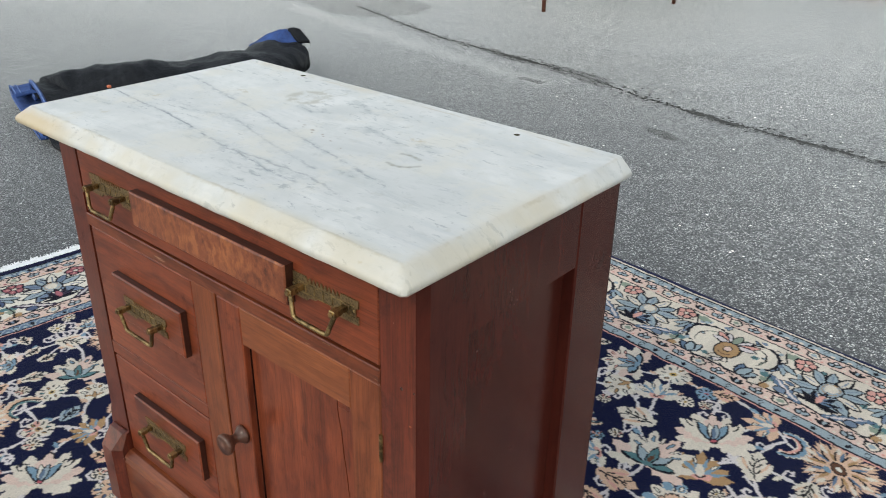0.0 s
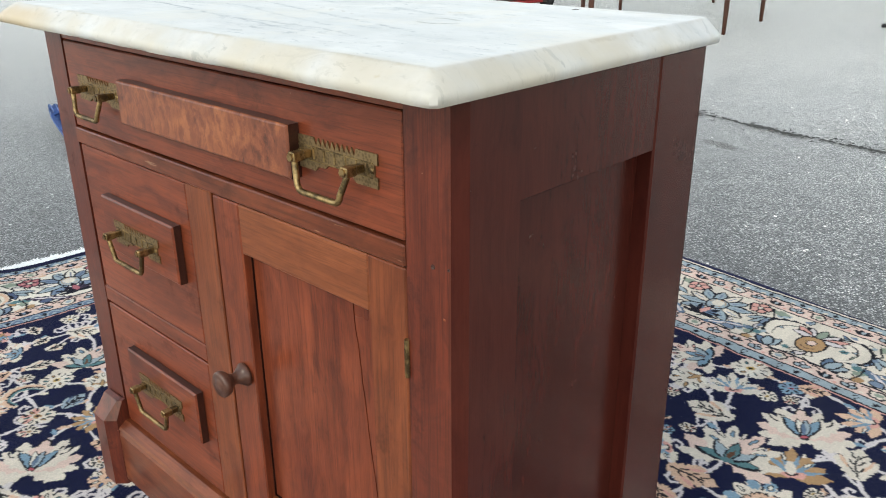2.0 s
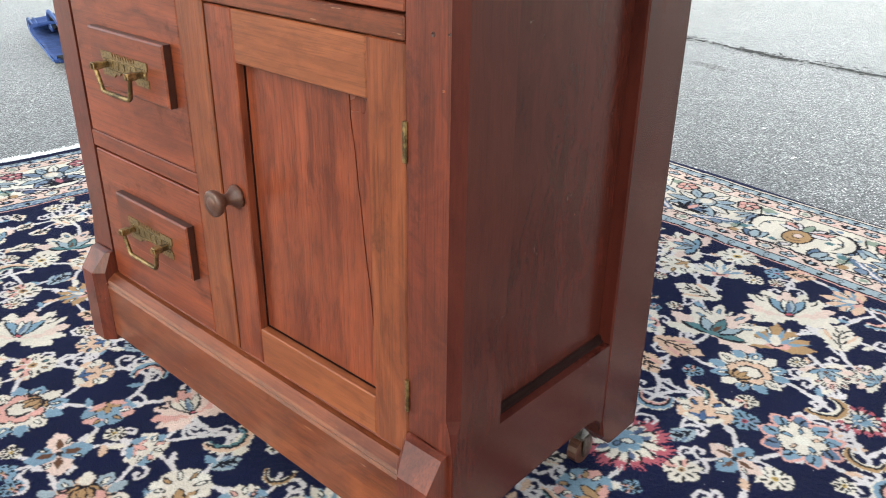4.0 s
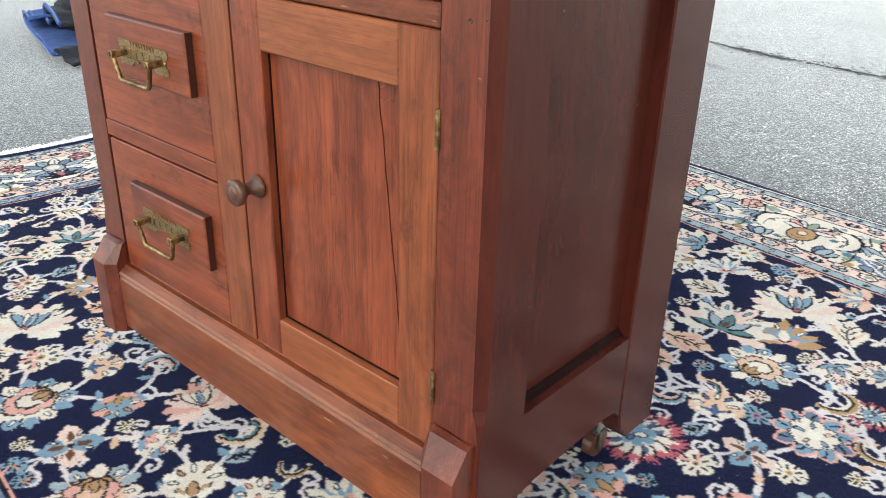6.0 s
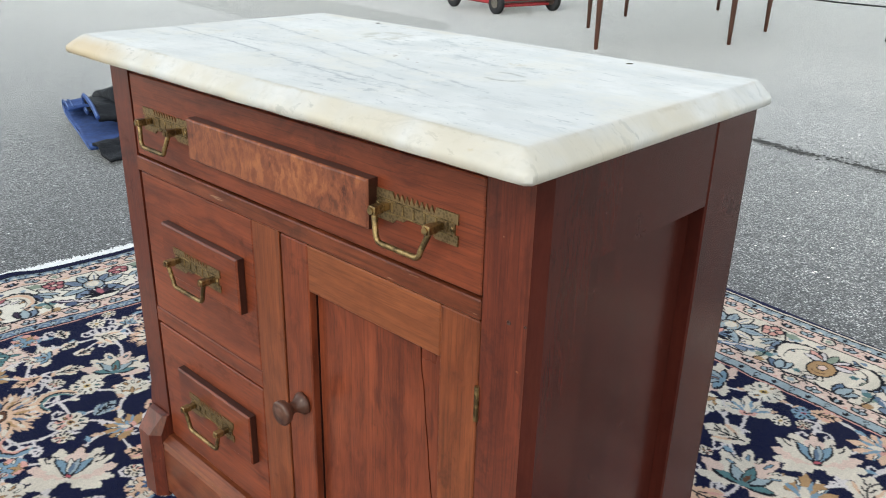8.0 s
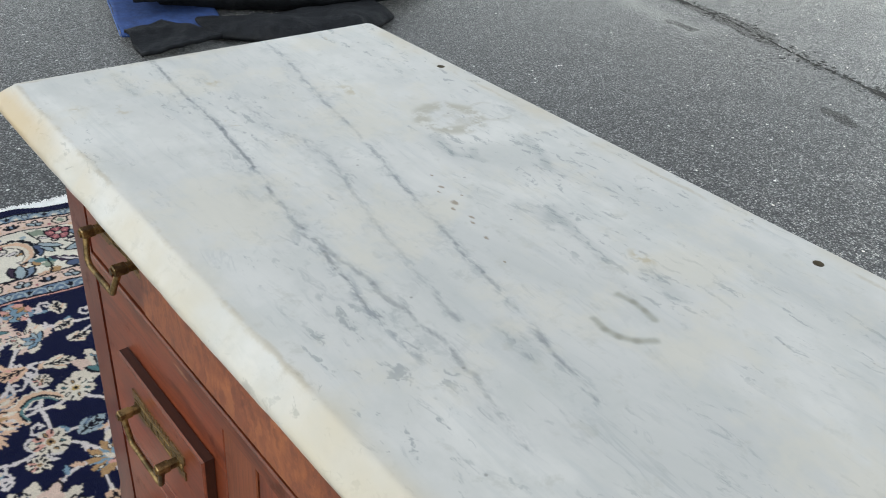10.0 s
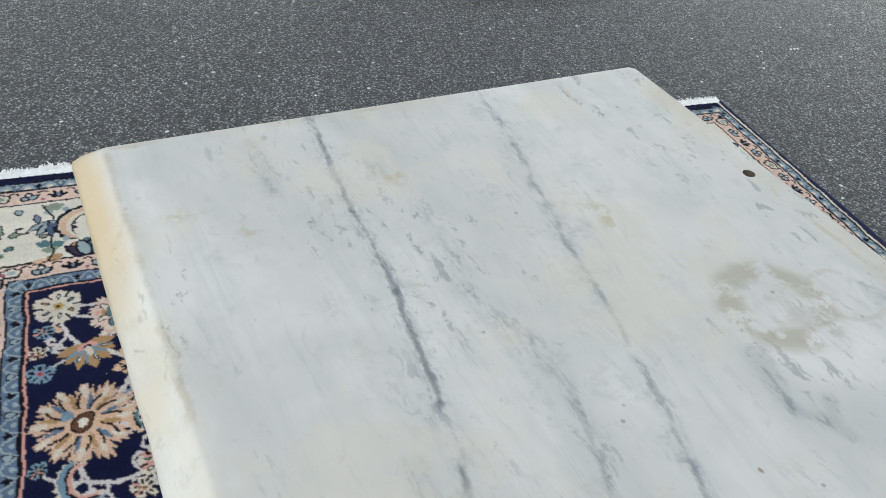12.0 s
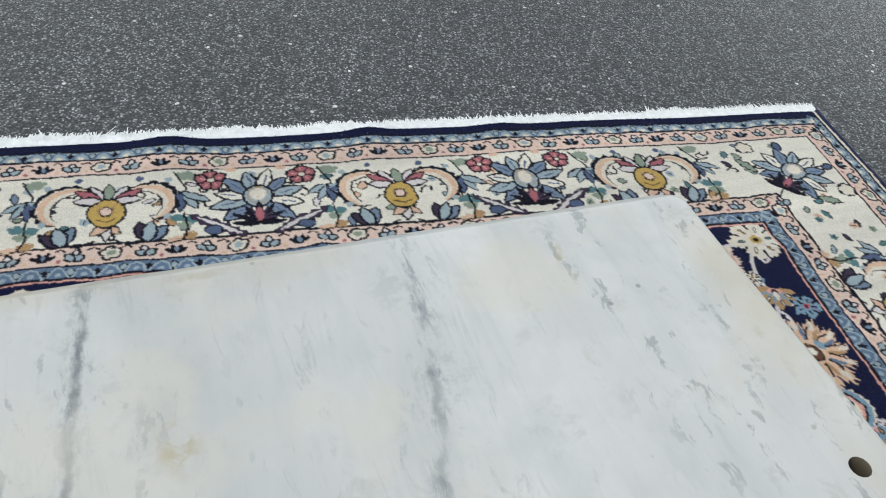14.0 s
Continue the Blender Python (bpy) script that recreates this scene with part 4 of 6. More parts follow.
def palmette(c, r, phi, outer, second, third, core, n=13):
    """A broad saw-edged flower: pale outer lobes, a ring of outlined petals with slits, and an outlined heart."""
    n -= 3
    turn = 0.3 * math.sin(40 * c[0])
    fill(placed(c, r * 1.06, phi, ragged(n, 0.26, 0.20, 0.09, turn)), outer)
    for i in range(n):
        a = 2 * math.pi * i / n - turn
        if abs(math.remainder(a, 2 * math.pi)) > 2.7:
            continue
        petal(c, r, phi, a, 0.78, 0.26, 0.10, "cream" if i % 2 else second, 0.2)
    m = n - 1
    for i in range(m):
        a = radians(-140 + 280 * i / (m - 1))
        reach = 0.50 + 0.08 * math.cos(a)
        petal(c, r, phi, a, 0.28, reach + 0.06, 0.165, "ink")
        petal(c, r, phi, a, 0.28, reach, 0.120, third if i % 2 else second)
        if r > 0.045:
            eye(c, r, phi, a, 0.60, 0.09, 0.024, "ivory")
    fill(placed(c, r * 0.42, phi, ragged(5, 0.22, 0.25, 0.04)), "ink")
    fill(placed(c, r * 0.36, phi, ragged(5, 0.22, 0.25, 0.04)), core)
    fill(placed(c, r, phi, blade(0, -0.16, 0.40, 0.115, 0)), "ink")
    fill(placed(c, r, phi, blade(0, -0.11, 0.28, 0.070, 0)), "ivory")
    fill(placed(c, r, phi, oval(0, -0.42, 0.15, 0.09)), "tan")
    fill(placed(c, r, phi, oval(0, -0.62, 0.13, 0.08)), "pink")


def shaggy(c, r, phi, outer, second, core, n=12):
    """A great open flower: two-toned saw-edged leaves round a brown eye."""
    fill(placed(c, r * 1.08, phi, ragged(n, 0.27, 0.15, 0.10)), outer)
    fill(placed(c, r * 0.70, phi, ragged(n, 0.30, 0.15, 0.06, 0.2)), "peach")
    for i in range(n):
        a = 2 * math.pi * i / n
        petal(c, r, phi, a + 0.16, 0.36, 0.50, 0.055, second if i % 2 else "steel")
        ray(c, r, phi, a + math.pi / n, 0.40, 0.92, 0.25, 0.0040, "ink")
        petal(c, r, phi, a, 0.70, 0.36, 0.07, "cream", 0.2)
    fill(placed(c, r, phi, oval(0, 0.0, 0.32, 0.22)), "ink")
    fill(placed(c, r, phi, oval(0, 0.0, 0.28, 0.18)), core)
    fill(placed(c, r, phi, oval(0.02, 0.0, 0.13, 0.09)), "ivory")
    fill(placed(c, r, phi, oval(0, -0.36, 0.15, 0.11)), "sky")


def rosette(c, r, phi, one, two, core, n=6):
    """A scalloped flower, part in one dye and part in another, each lobe with an outlined eye."""
    fill(placed(c, r * 1.02, phi, ragged(n, 0.26, 0.0, 0.06)), one)
    for i in range(n // 2):
        a = 2 * math.pi * i / n + 0.4
        petal(c, r, phi, a, 0.30, 0.66, 0.22, two, 0.12)
    for i in range(n):
        a = 2 * math.pi * i / n
        if r > 0.03:
            eye(c, r, phi, a, 0.60, 0.13, 0.045, ("ivory", "teal", "tan")[i % 3])
        else:
            ray(c, r, phi, a, 0.40, 0.70, 0.0, 0.0040, "ink")
        ray(c, r, phi, a + math.pi / n, 0.62, 0.90, 0.0, 0.0040, "ink")
    fill(placed(c, r, phi, oval(0, 0, 0.22, 0.22)), core)
    fill(placed(c, r, phi, oval(0, 0, 0.10, 0.10)), "ink")


def lily(c, r, phi, first, second, base):
    for i in range(7):
        a = radians(-84 + 168 * i / 6)
        fill(placed(c, r, phi, blade(0, -0.55, 1.60 - 0.35 * abs(math.sin(a)), 0.27, -a, 9, 0.14)), first)
    for i in range(6):
        a = radians(-70 + 140 * i / 5)
        fill(placed(c, r, phi, blade(0, -0.45, 1.15, 0.085, -a)), second)
        if i % 2 == 0:
            q = placed(c, r, phi, [(0.75 * math.sin(a), -0.45 + 0.85 * math.cos(a))])[0]
            eye(q, r, phi, a, 0.0, 0.15, 0.045, "ivory")
    fill(placed(c, r, phi, blade(0, -0.5, 0.75, 0.16, 0)), "cream")
    for s in (-1, 1):
        fill(placed(c, r, phi, blade(0, -0.62, 0.55, 0.15, s * 1.0)), base)
    stroke(placed(c, r, phi, [(-0.16, -0.42), (0, -0.55), (0.16, -0.42)]), 0.0040, "ink")


def leafy(c, r, phi, first, second):
    """A ragged leaf with a row of dashes on either side of its rib."""
    fill(placed(c, r, phi, blade(0, -0.95, 2.0, 0.58, 0, 15, 0.16)), first)
    for s in (-1, 1):
        fill(placed(c, r, phi, blade(s * 0.2, -0.5, 1.0, 0.26, -s * 0.55, 9, 0.2)), first)
        fill(placed(c, r, phi, blade(s * 0.26, -0.3, 0.8, 0.09, -s * 0.45)), second)
        for k in range(3):
            y = -0.45 + 0.42 * k
            stroke(placed(c, r, phi, [(s * 0.10, y), (s * 0.26, y + 0.26)]), 0.0040, "ink")
    stroke(placed(c, r, phi, [(0.02, -0.8), (-0.03, 0.0), (0.02, 0.55)]), 0.0040, "ink")


def sickle(c, r, phi, first, second, rim="cream"):
    """A curled, saw-edged leaf."""
    def crescent(ro, thick, saw, lo=-0.25, hi=3.6, n=26):
        outer, inner = [], []
        for i in range(n + 1):
            t = i / n
            a = lo + (hi - lo) * t
            th = thick * math.sin(math.pi * (0.06 + 0.94 * t)) ** 0.7
            k = ro * (1 - 0.25 * t)
            outer.append(((k + th * 0.5 + (saw if i % 2 else 0)) * math.cos(a), (k + th * 0.5 + (saw if i % 2 else 0)) * math.sin(a)))
            inner.append(((k - th * 0.5) * math.cos(a), (k - th * 0.5) * math.sin(a)))
        return outer + inner[::-1]

    fill(placed(c, r, phi, crescent(0.75, 0.46, 0.10)), rim)
    fill(placed(c, r, phi, crescent(0.83, 0.22, 0.04)), first)
    fill(placed(c, r, phi, crescent(0.62, 0.13, 0.0)), second)
    arc = [((0.73 - 0.18 * t) * math.cos(-0.1 + 3.4 * t), (0.73 - 0.18 * t) * math.sin(-0.1 + 3.4 * t)) for t in [i / 16 for i in range(17)]]
    stroke(placed(c, r, phi, arc), 0.0042, "ink")


def fan(c, r, phi, base, reach, wide, spread, n, dye, teeth=0.14, droop=0.0, line=0.0):
    """n toothed blades that spread from one foot, the outer ones shorter; line: an ink outline round each."""
    for i in sorted(range(n), key=lambda k: -abs(k - (n - 1) / 2)):
        a = radians(-spread + 2 * spread * i / (n - 1))
        k = reach * (1 - droop * (abs(a) / radians(spread)) ** 1.5)
        if line:
            fill(placed(c, r, phi, blade(0, base - line, k + 2.4 * line, wide + line, -a, 8, teeth)), "ink")
        fill(placed(c, r, phi, blade(0, base, k, wide, -a, 8, teeth)), dye if isinstance(dye, str) else dye[i % len(dye)])


def lotus(c, r, phi, body, second, heart):
    """A lotus seen from the side: ragged pale leaves about an outlined cup of three petals."""
    fan(c, r, phi, -0.45, 1.42, 0.29, 118, 11, (body, body, second), 0.20, 0.22)
    for i in range(6):
        ray(c, r, phi, radians(-75 + 30 * i), 0.62, 0.90, 0.25 * (-1) ** i, 0.0036, "ink")
    fan(c, r, phi, -0.42, 0.90, 0.13, 30, 2, heart, 0.0, 0.0, 0.045)
    fan(c, r, phi, -0.40, 0.74, 0.10, 9, 2, ("ivory", "dove"), 0.0, 0.0, 0.04)
    fill(placed(c, r, phi, blade(0, -0.36, 0.55, 0.06, 0)), "steel")
    fill(placed(c, r, phi, ragged_oval(0, -0.46, 0.15, 0.11)), "ink")
    fill(placed(c, r, phi, oval(0, -0.46, 0.09, 0.06)), "rose")


def spiky(c, r, phi, body, heart, eyes):
    """A wide flower of pointed lobes with outlined slits over a fan of small petals."""
    fan(c, r, phi, -0.50, 1.48, 0.27, 105, 8, (body, "blush", body), 0.24, 0.22)
    for i in range(7):
        a = radians(-78 + 26 * i)
        eye(c, r, phi, a, 0.62, 0.13, 0.035, (eyes, body)[i % 2])
    fan(c, r, phi, -0.55, 0.82, 0.13, 80, 5, (heart, "dove"), 0.0, 0.1, 0.045)
    fill(placed(c, r, phi, blade(0, -0.50, 0.42, 0.07, 0)), "brown")
    fill(placed(c, r, phi, oval(0, -0.58, 0.17, 0.10)), heart)


def cabbage(c, r, phi, outer, body, blush_dye):
    """A great blown flower: blue and pale lobes, a blushing half, an outlined scroll and a small fan at its foot."""
    n = 12
    fill(placed(c, r * 0.86, phi, ragged(n, 0.18, 0.05, 0.10)), body)
    for i in range(n):
        a = 2 * math.pi * i / n
        petal(c, r, phi, a, 0.58, 0.44, 0.17, outer if i % 3 else "cream", 0.16)
        if i % 2:
            eye(c, r, phi, a, 0.74, 0.10, 0.032, "ivory")
        else:
            ray(c, r, phi, a + 0.26, 0.60, 0.88, 0.3, 0.0038, "ink")
    q = placed(c, r, phi, [(0.06, -0.10)])[0]
    fill(placed(q, r * 0.60, phi, ragged(7, 0.20, 0.25, 0.05)), "ink")
    fill(placed(q, r * 0.54, phi, ragged(7, 0.20, 0.25, 0.05)), blush_dye)
    fill(placed(q, r * 0.34, phi, ragged(5, 0.24, 0.2, 0.04, 0.4)), body)
    stroke(placed(q, r, phi, [(-0.30, 0.02), (-0.22, 0.26), (0.02, 0.36), (0.26, 0.24), (0.30, 0.0), (0.16, -0.10)]), 0.0040, "ink")
    fan(placed(c, r, phi, [(0, -0.30)])[0], r, phi, -0.22, 0.42, 0.075, 70, 5, "tan", 0.0, 0.2, 0.035)


def burst(c, r, phi, edge, body, heart):
    """A round flower with a saw edge in one dye, pale inside, cut by bent dark lines."""
    fill(placed(c, r * 1.06, phi, ragged(13, 0.24, 0.15, 0.13)), edge)
    fill(placed(c, r * 0.80, phi, ragged(13, 0.24, 0.15, 0.10, 0.1)), body)
    for i in range(13):
        a = 2 * math.pi * i / 13
        ray(c, r, phi, a + 0.12, 0.46, 0.88, 0.22, 0.0040, "ink")
        if i % 3 == 0:
            petal(c, r, phi, a, 0.40, 0.36, 0.07, "slate")
    fill(placed(c, r * 0.46, phi, ragged(7, 0.3, 0.2, 0.05)), heart)
    eye(c, r, phi, 0.3, 0.12, 0.14, 0.07, "ivory")
    eye(c, r, phi, 2.6, 0.18, 0.10, 0.06, "steel")


def doubled_rose(c, r, phi):
    """Two rings of outlined petals, blue with pink rims, round a pale heart."""
    n = 9
    for i in range(n):
        a = 2 * math.pi * i / n
        petal(c, r, phi, a, 0.44, 0.64, 0.27, "pink", 0.10)
        petal(c, r, phi, a, 0.44, 0.55, 0.20, "sky" if i % 3 else "steel", 0.0)
        ray(c, r, phi, a, 0.66, 0.86, 0.15, 0.0040, "ink")
    fill(placed(c, r * 0.66, phi, ragged(n, 0.22, 0, 0.05, 0.35)), "ink")
    fill(placed(c, r * 0.60, phi, ragged(n, 0.22, 0, 0.05, 0.35)), "cream")
    for i in range(5):
        eye(c, r, phi, 2 * math.pi * i / 5, 0.36, 0.10, 0.045, "peach" if i % 2 else "sky")
    fill(placed(c, r * 0.22, phi, oval(0, 0, 1, 0.8)), "ivory")


def half_flower(c, r, phi, petals, second, heart):
    """A half-open flower: a row of scalloped petals with slits over a two-leaved cup."""
    for i in range(6):
        a = radians(-100 + 40 * i)
        q = (0.58 * math.sin(a), 0.58 * math.cos(a) - 0.05)
        fill(placed(c, r, phi, ragged_oval(q[0], q[1], 0.40, 0.40)), petals if i % 3 != 1 else second)
    fill(placed(c, r, phi, oval(0, -0.05, 0.52, 0.45)), petals)
    for i in range(5):
        eye(c, r, phi, radians(-80 + 40 * i), 0.60, 0.16, 0.060, ("ivory", heart)[i % 2])
    fan(c, r, phi, -0.62, 0.72, 0.13, 46, 3, heart, 0.0, 0.1, 0.04)
    for t in (-1, 1):
        fill(placed(c, r, phi, blade(0, -0.70, 0.80, 0.15, t * 1.05, 8, 0.18)), second)
    fill(placed(c, r, phi, oval(0, -0.66, 0.14, 0.10)), "ink")


def star(c, r, phi, one, two):
    """Four broad petals about a dark cross."""
    for i in range(4):
        a = math.pi / 4 + math.pi / 2 * i
        petal(c, r, phi, a, 0.05, 1.05, 0.40, one if i % 2 else two, 0.14)
        petal(c, r, phi, a, 0.18, 0.55, 0.12, "brown")
        eye(c, r, phi, a + 0.5, 0.62, 0.12, 0.04, "ivory")
    fill(placed(c, r, phi, oval(0, 0, 0.12, 0.12)), "ink")


def vine(a, b, bend, width=0.0062):
    m = ((a[0] + b[0]) / 2 - bend * (b[1] - a[1]), (a[1] + b[1]) / 2 + bend * (b[0] - a[0]))
    pts = [((1 - t) ** 2 * a[0] + 2 * t * (1 - t) * m[0] + t * t * b[0], (1 - t) ** 2 * a[1] + 2 * t * (1 - t) * m[1] + t * t * b[1]) for t in [i / 12 for i in range(13)]]
    stroke(pts, width, "vine")
    return pts


# flowers of the field: u, v, kind, size, turn, colouring
FIELD = [(0.056, 0.052, "R", 0.04, 1.6, 0), (0.092, 0.143, "P", 0.044, 6.2, 3), (0.182, 0.098, "T", 0.039, 5.0, 0), (0.211, 0.026, "R", 0.021, 1.6, 3), (0.323, 0.084, "D", 0.07, 5.7, 0), (0.422, 0.191, "R", 0.032, 3.9, 1)]
FIELD += [(0.338, 0.19, "S", 0.053, 2.1, 0), (0.435, 0.091, "S", 0.05, 3.4, 2), (0.503, 0.063, "H", 0.033, 2.5, 2), (0.05, 0.363, "R", 0.022, 1.3, 0), (0.13, 0.365, "L", 0.04, 5.6, 0), (0.082, 0.435, "B", 0.029, 0.8, 0)]
FIELD += [(0.055, 0.285, "L", 0.023, 1.5, 0), (0.131, 0.21, "B", 0.038, 2.5, 0), (0.259, 0.335, "B", 0.059, 1.1, 1), (0.225, 0.249, "L", 0.028, 6.2, 0), (0.309, 0.257, "R", 0.034, 0.6, 0), (0.371, 0.329, "H", 0.038, 1.2, 0)]
FIELD += [(0.495, 0.263, "T", 0.038, 2.4, 0), (0.565, 0.15, "A", 0.066, 1.0, 0), (0.597, 0.26, "L", 0.029, 2.4, 1), (0.697, 0.226, "H", 0.033, 3.1, 1), (0.7, 0.127, "R", 0.034, 4.3, 1), (0.78, 0.191, "H", 0.038, 6.0, 1)]
FIELD += [(0.709, 0.061, "L", 0.024, 1.7, 0), (0.812, 0.076, "E", 0.064, 3.4, 0), (0.894, 0.176, "H", 0.038, 4.4, 2), (0.944, 0.089, "X", 0.041, 5.2, 0), (1.008, 0.184, "H", 0.036, 5.4, 3), (1.057, 0.077, "E", 0.061, 4.2, 1)]
FIELD += [(0.953, 0.272, "A", 0.047, 1.5, 1), (1.116, 0.187, "H", 0.043, 1.1, 0), (1.189, 0.237, "H", 0.036, 1.0, 3), (1.058, 0.283, "S", 0.041, 4.7, 0), (1.176, 0.302, "S", 0.026, 3.7, 1), (1.111, 0.256, "L", 0.021, 6.1, 2)]
FIELD += [(1.259, 0.304, "T", 0.039, 2.0, 2), (1.099, 1.33, "B", 0.059, 1.9, 0), (1.214, 1.37, "R", 0.041, 5.1, 0), (1.153, 1.241, "H", 0.044, 2.8, 0), (1.223, 1.289, "T", 0.044, 0.6, 2), (1.244, 1.172, "L", 0.045, 1.7, 0)]
FIELD += [(1.341, 1.102, "B", 0.073, 0.2, 1), (1.388, 1.25, "A", 0.069, 0.6, 0), (1.449, 1.353, "T", 0.044, 1.9, 1), (1.511, 1.332, "S", 0.051, 4.9, 2), (1.429, 1.13, "T", 0.053, 0.5, 0), (1.501, 1.214, "L", 0.046, 0.4, 0)]
FIELD += [(1.618, 1.335, "D", 0.071, 5.6, 0), (1.331, 0.979, "L", 0.045, 4.9, 1), (1.342, 1.383, "L", 0.031, 5.1, 1), (1.451, 1.006, "E", 0.063, 6.1, 2), (1.547, 1.086, "B", 0.036, 4.1, 0), (1.465, 0.856, "H", 0.042, 0.5, 1)]
FIELD += [(1.514, 0.88, "R", 0.024, 5.9, 3), (1.427, 0.705, "F", 0.059, 5.7, 0), (1.592, 0.904, "G", 0.058, 0.5, 0), (1.555, 0.79, "X", 0.037, 2.3, 0), (1.574, 1.01, "S", 0.041, 4.5, 1), (1.395, 0.83, "S", 0.038, 3.5, 2)]
FIELD += [(1.427, 0.883, "S", 0.039, 4.7, 0), (1.674, 0.934, "S", 0.034, 3.2, 1), (1.249, 1.004, "T", 0.036, 2.4, 2), (1.191, 1.1, "S", 0.029, 2.6, 0), (1.307, 1.356, "R", 0.025, 1.9, 3), (1.456, 0.59, "H", 0.041, 1.4, 2)]
FIELD += [(1.611, 0.795, "R", 0.024, 1.9, 0), (1.583, 1.133, "B", 0.032, 1.5, 0), (1.631, 1.014, "F", 0.034, 2.9, 0), (0.048, 1.362, "R", 0.05, 1.1, 0), (0.194, 1.325, "T", 0.033, 4.5, 0), (0.224, 1.373, "R", 0.027, 1.0, 3)]
PAL_P = (("cream", "ivory", "sky", "sky"), ("sky", "cream", "tan", "pink"), ("peach", "tan", "steel", "brown"), ("blush", "cream", "teal", "teal"))
PAL_R = (("cream", "ivory", "gold"), ("cream", "pink", "tan"), ("sky", "pink", "tan"), ("sky", "mist", "rose"))
PAL_A = (("cream", "blush", "sky"), ("blush", "pink", "cream"))
PAL_B = (("cream", "sky", "pink"), ("cream", "teal", "sky"))
PAL_E = (("sky", "cream", "pink"), ("dove", "peach", "pink"), ("sky", "cream", "peach"))
PAL_H = (("cream", "ivory", "tan"), ("peach", "cream", "blue"), ("sky", "pink", "tan"), ("cream", "sky", "pink"))
PAL_L = (("cream", "peach"), ("peach", "pink"), ("dove", "steel"))
PAL_S = (("peach", "teal"), ("tan", "cream"), ("sky", "pink"))
prng = random.Random(21)


def clear(u, v, r, slack):
    return all((u - f[0]) ** 2 + (v - f[1]) ** 2 > (slack * (r + f[3])) ** 2 for f in FIELD)


for f in list(FIELD):  # the design repeats across the rug's middle line
    g = (f[0], FW - f[1], f[2], f[3], math.pi - f[4], f[5])
    if clear(g[0], g[1], g[3], 0.85):
        FIELD.append(g)
for kind, size, tries in (("A", 0.062, 200), ("E", 0.064, 200), ("B", 0.054, 500), ("F", 0.050, 300), ("T", 0.042, 600), ("H", 0.040, 1500), ("S", 0.042, 1500), ("L", 0.036, 2000), ("R", 0.030, 2000), ("L", 0.025, 2500), ("R", 0.017, 2000)):
    for _ in range(tries):
        r = size * prng.uniform(0.85, 1.15)
        u, v = prng.uniform(0.02, U1), prng.uniform(r * 0.8, FW - r * 0.8)
        if clear(u, v, r, 1.04):
            FIELD.append((u, v, kind, r, prng.uniform(0, 6.28), prng.randrange(3)))
joined = set()
for f in FIELD:
    others = sorted((g for g in FIELD if g is not f and g[3] > 0.03), key=lambda g: (g[0] - f[0]) ** 2 + (g[1] - f[1]) ** 2)
    for g in others[:3 if f[3] > 0.03 else 1]:
        if (g, f) in joined:
            continue
        joined.add((f, g))
        pts = vine(f[:2], g[:2], prng.choice((-1, 1)) * prng.uniform(0.16, 0.36), 0.0070 if f[3] > 0.03 else 0.0052)
        for q in (pts[3], pts[6], pts[9]):
            a = prng.uniform(0, 6.28)
            if prng.random() < 0.45:
                fill(placed(q, 0.024, a, blade(0, 0, 1.0, 0.24, 0, 8, 0.3)), prng.choice(("vine", "cream", "sky", "peach")))
            elif prng.random() < 0.6:
                stroke(placed(q, 0.028, a, [(0, 0), (0.05, 0.5), (0.35, 0.95), (0.85, 0.95), (1.05, 0.55), (0.75, 0.35), (0.6, 0.55)]), 0.0056, "vine")
for f in sorted(FIELD, key=lambda g: g[3]):
    c, kind, r, phi, k = f[:2], f[2], f[3], f[4], f[5]
    if kind == "P":
        palmette(c, r, phi, *PAL_P[k], n=11 if r < 0.06 else 13)
    elif kind == "D":
        shaggy(c, r, phi, "peach", "tan", "brown")
    elif kind == "A":
        lotus(c, r, phi, *PAL_A[k % 2])
    elif kind == "B":
        spiky(c, r, phi, *PAL_B[k % 2])
    elif kind == "E":
        cabbage(c, r, phi, *PAL_E[k])
    elif kind == "F":
        burst(c, r, phi, ("rose", "sky", "peach")[k], "cream", "sky")
    elif kind == "G":
        doubled_rose(c, r, phi)
    elif kind == "H":
        half_flower(c, r, phi, *PAL_H[k])
    elif kind == "X":
        star(c, r, phi, "sky", "blush")
    elif kind == "R":
        rosette(c, r, phi, *PAL_R[k], n=5 if r < 0.03 else 6)
    elif kind == "T":
        lily(c, r, phi, ("tan", "peach", "cream")[k], "sky", "pink")
    elif kind == "L":
        leafy(c, r, phi, *PAL_L[k])
    else:
        sickle(c, r, phi, *PAL_S[k])
band(0.0, 0.030, "steel")
band(0.030, 0.076, "blush")
band(0.076, 0.263, "ivory")
band(-0.005, 0.0, "pink")
band(0.263, 0.310, "blush")
band(0.310, 0.336, "dove")
band(0.336, 0.5, "navy")
for d in (0.002, 0.0305, 0.076, 0.263, 0.310, 0.336):
    band(d - 0.0022, d + 0.0022, "ink")


def side_at(side, s, d):
    """The spot s along a side of the field and d outside it, and the turn that points outward."""
    return {"end": ((-d, s), math.pi / 2), "far": ((s, FW + d), 0.0), "near": ((s, -d), math.pi)}[side]


def inked(c, r, phi, pts, dye, grow=0.0040):
    grow *= 1.2
    p = np.asarray(placed(c, r, phi, pts))
    m = p.mean(0)
    far = np.linalg.norm(p - m, axis=1, keepdims=True) + 1e-9
    fill(p + (p - m) / far * grow, "ink")
    fill(p, dye)


BS = 1.36  # size of the border figures


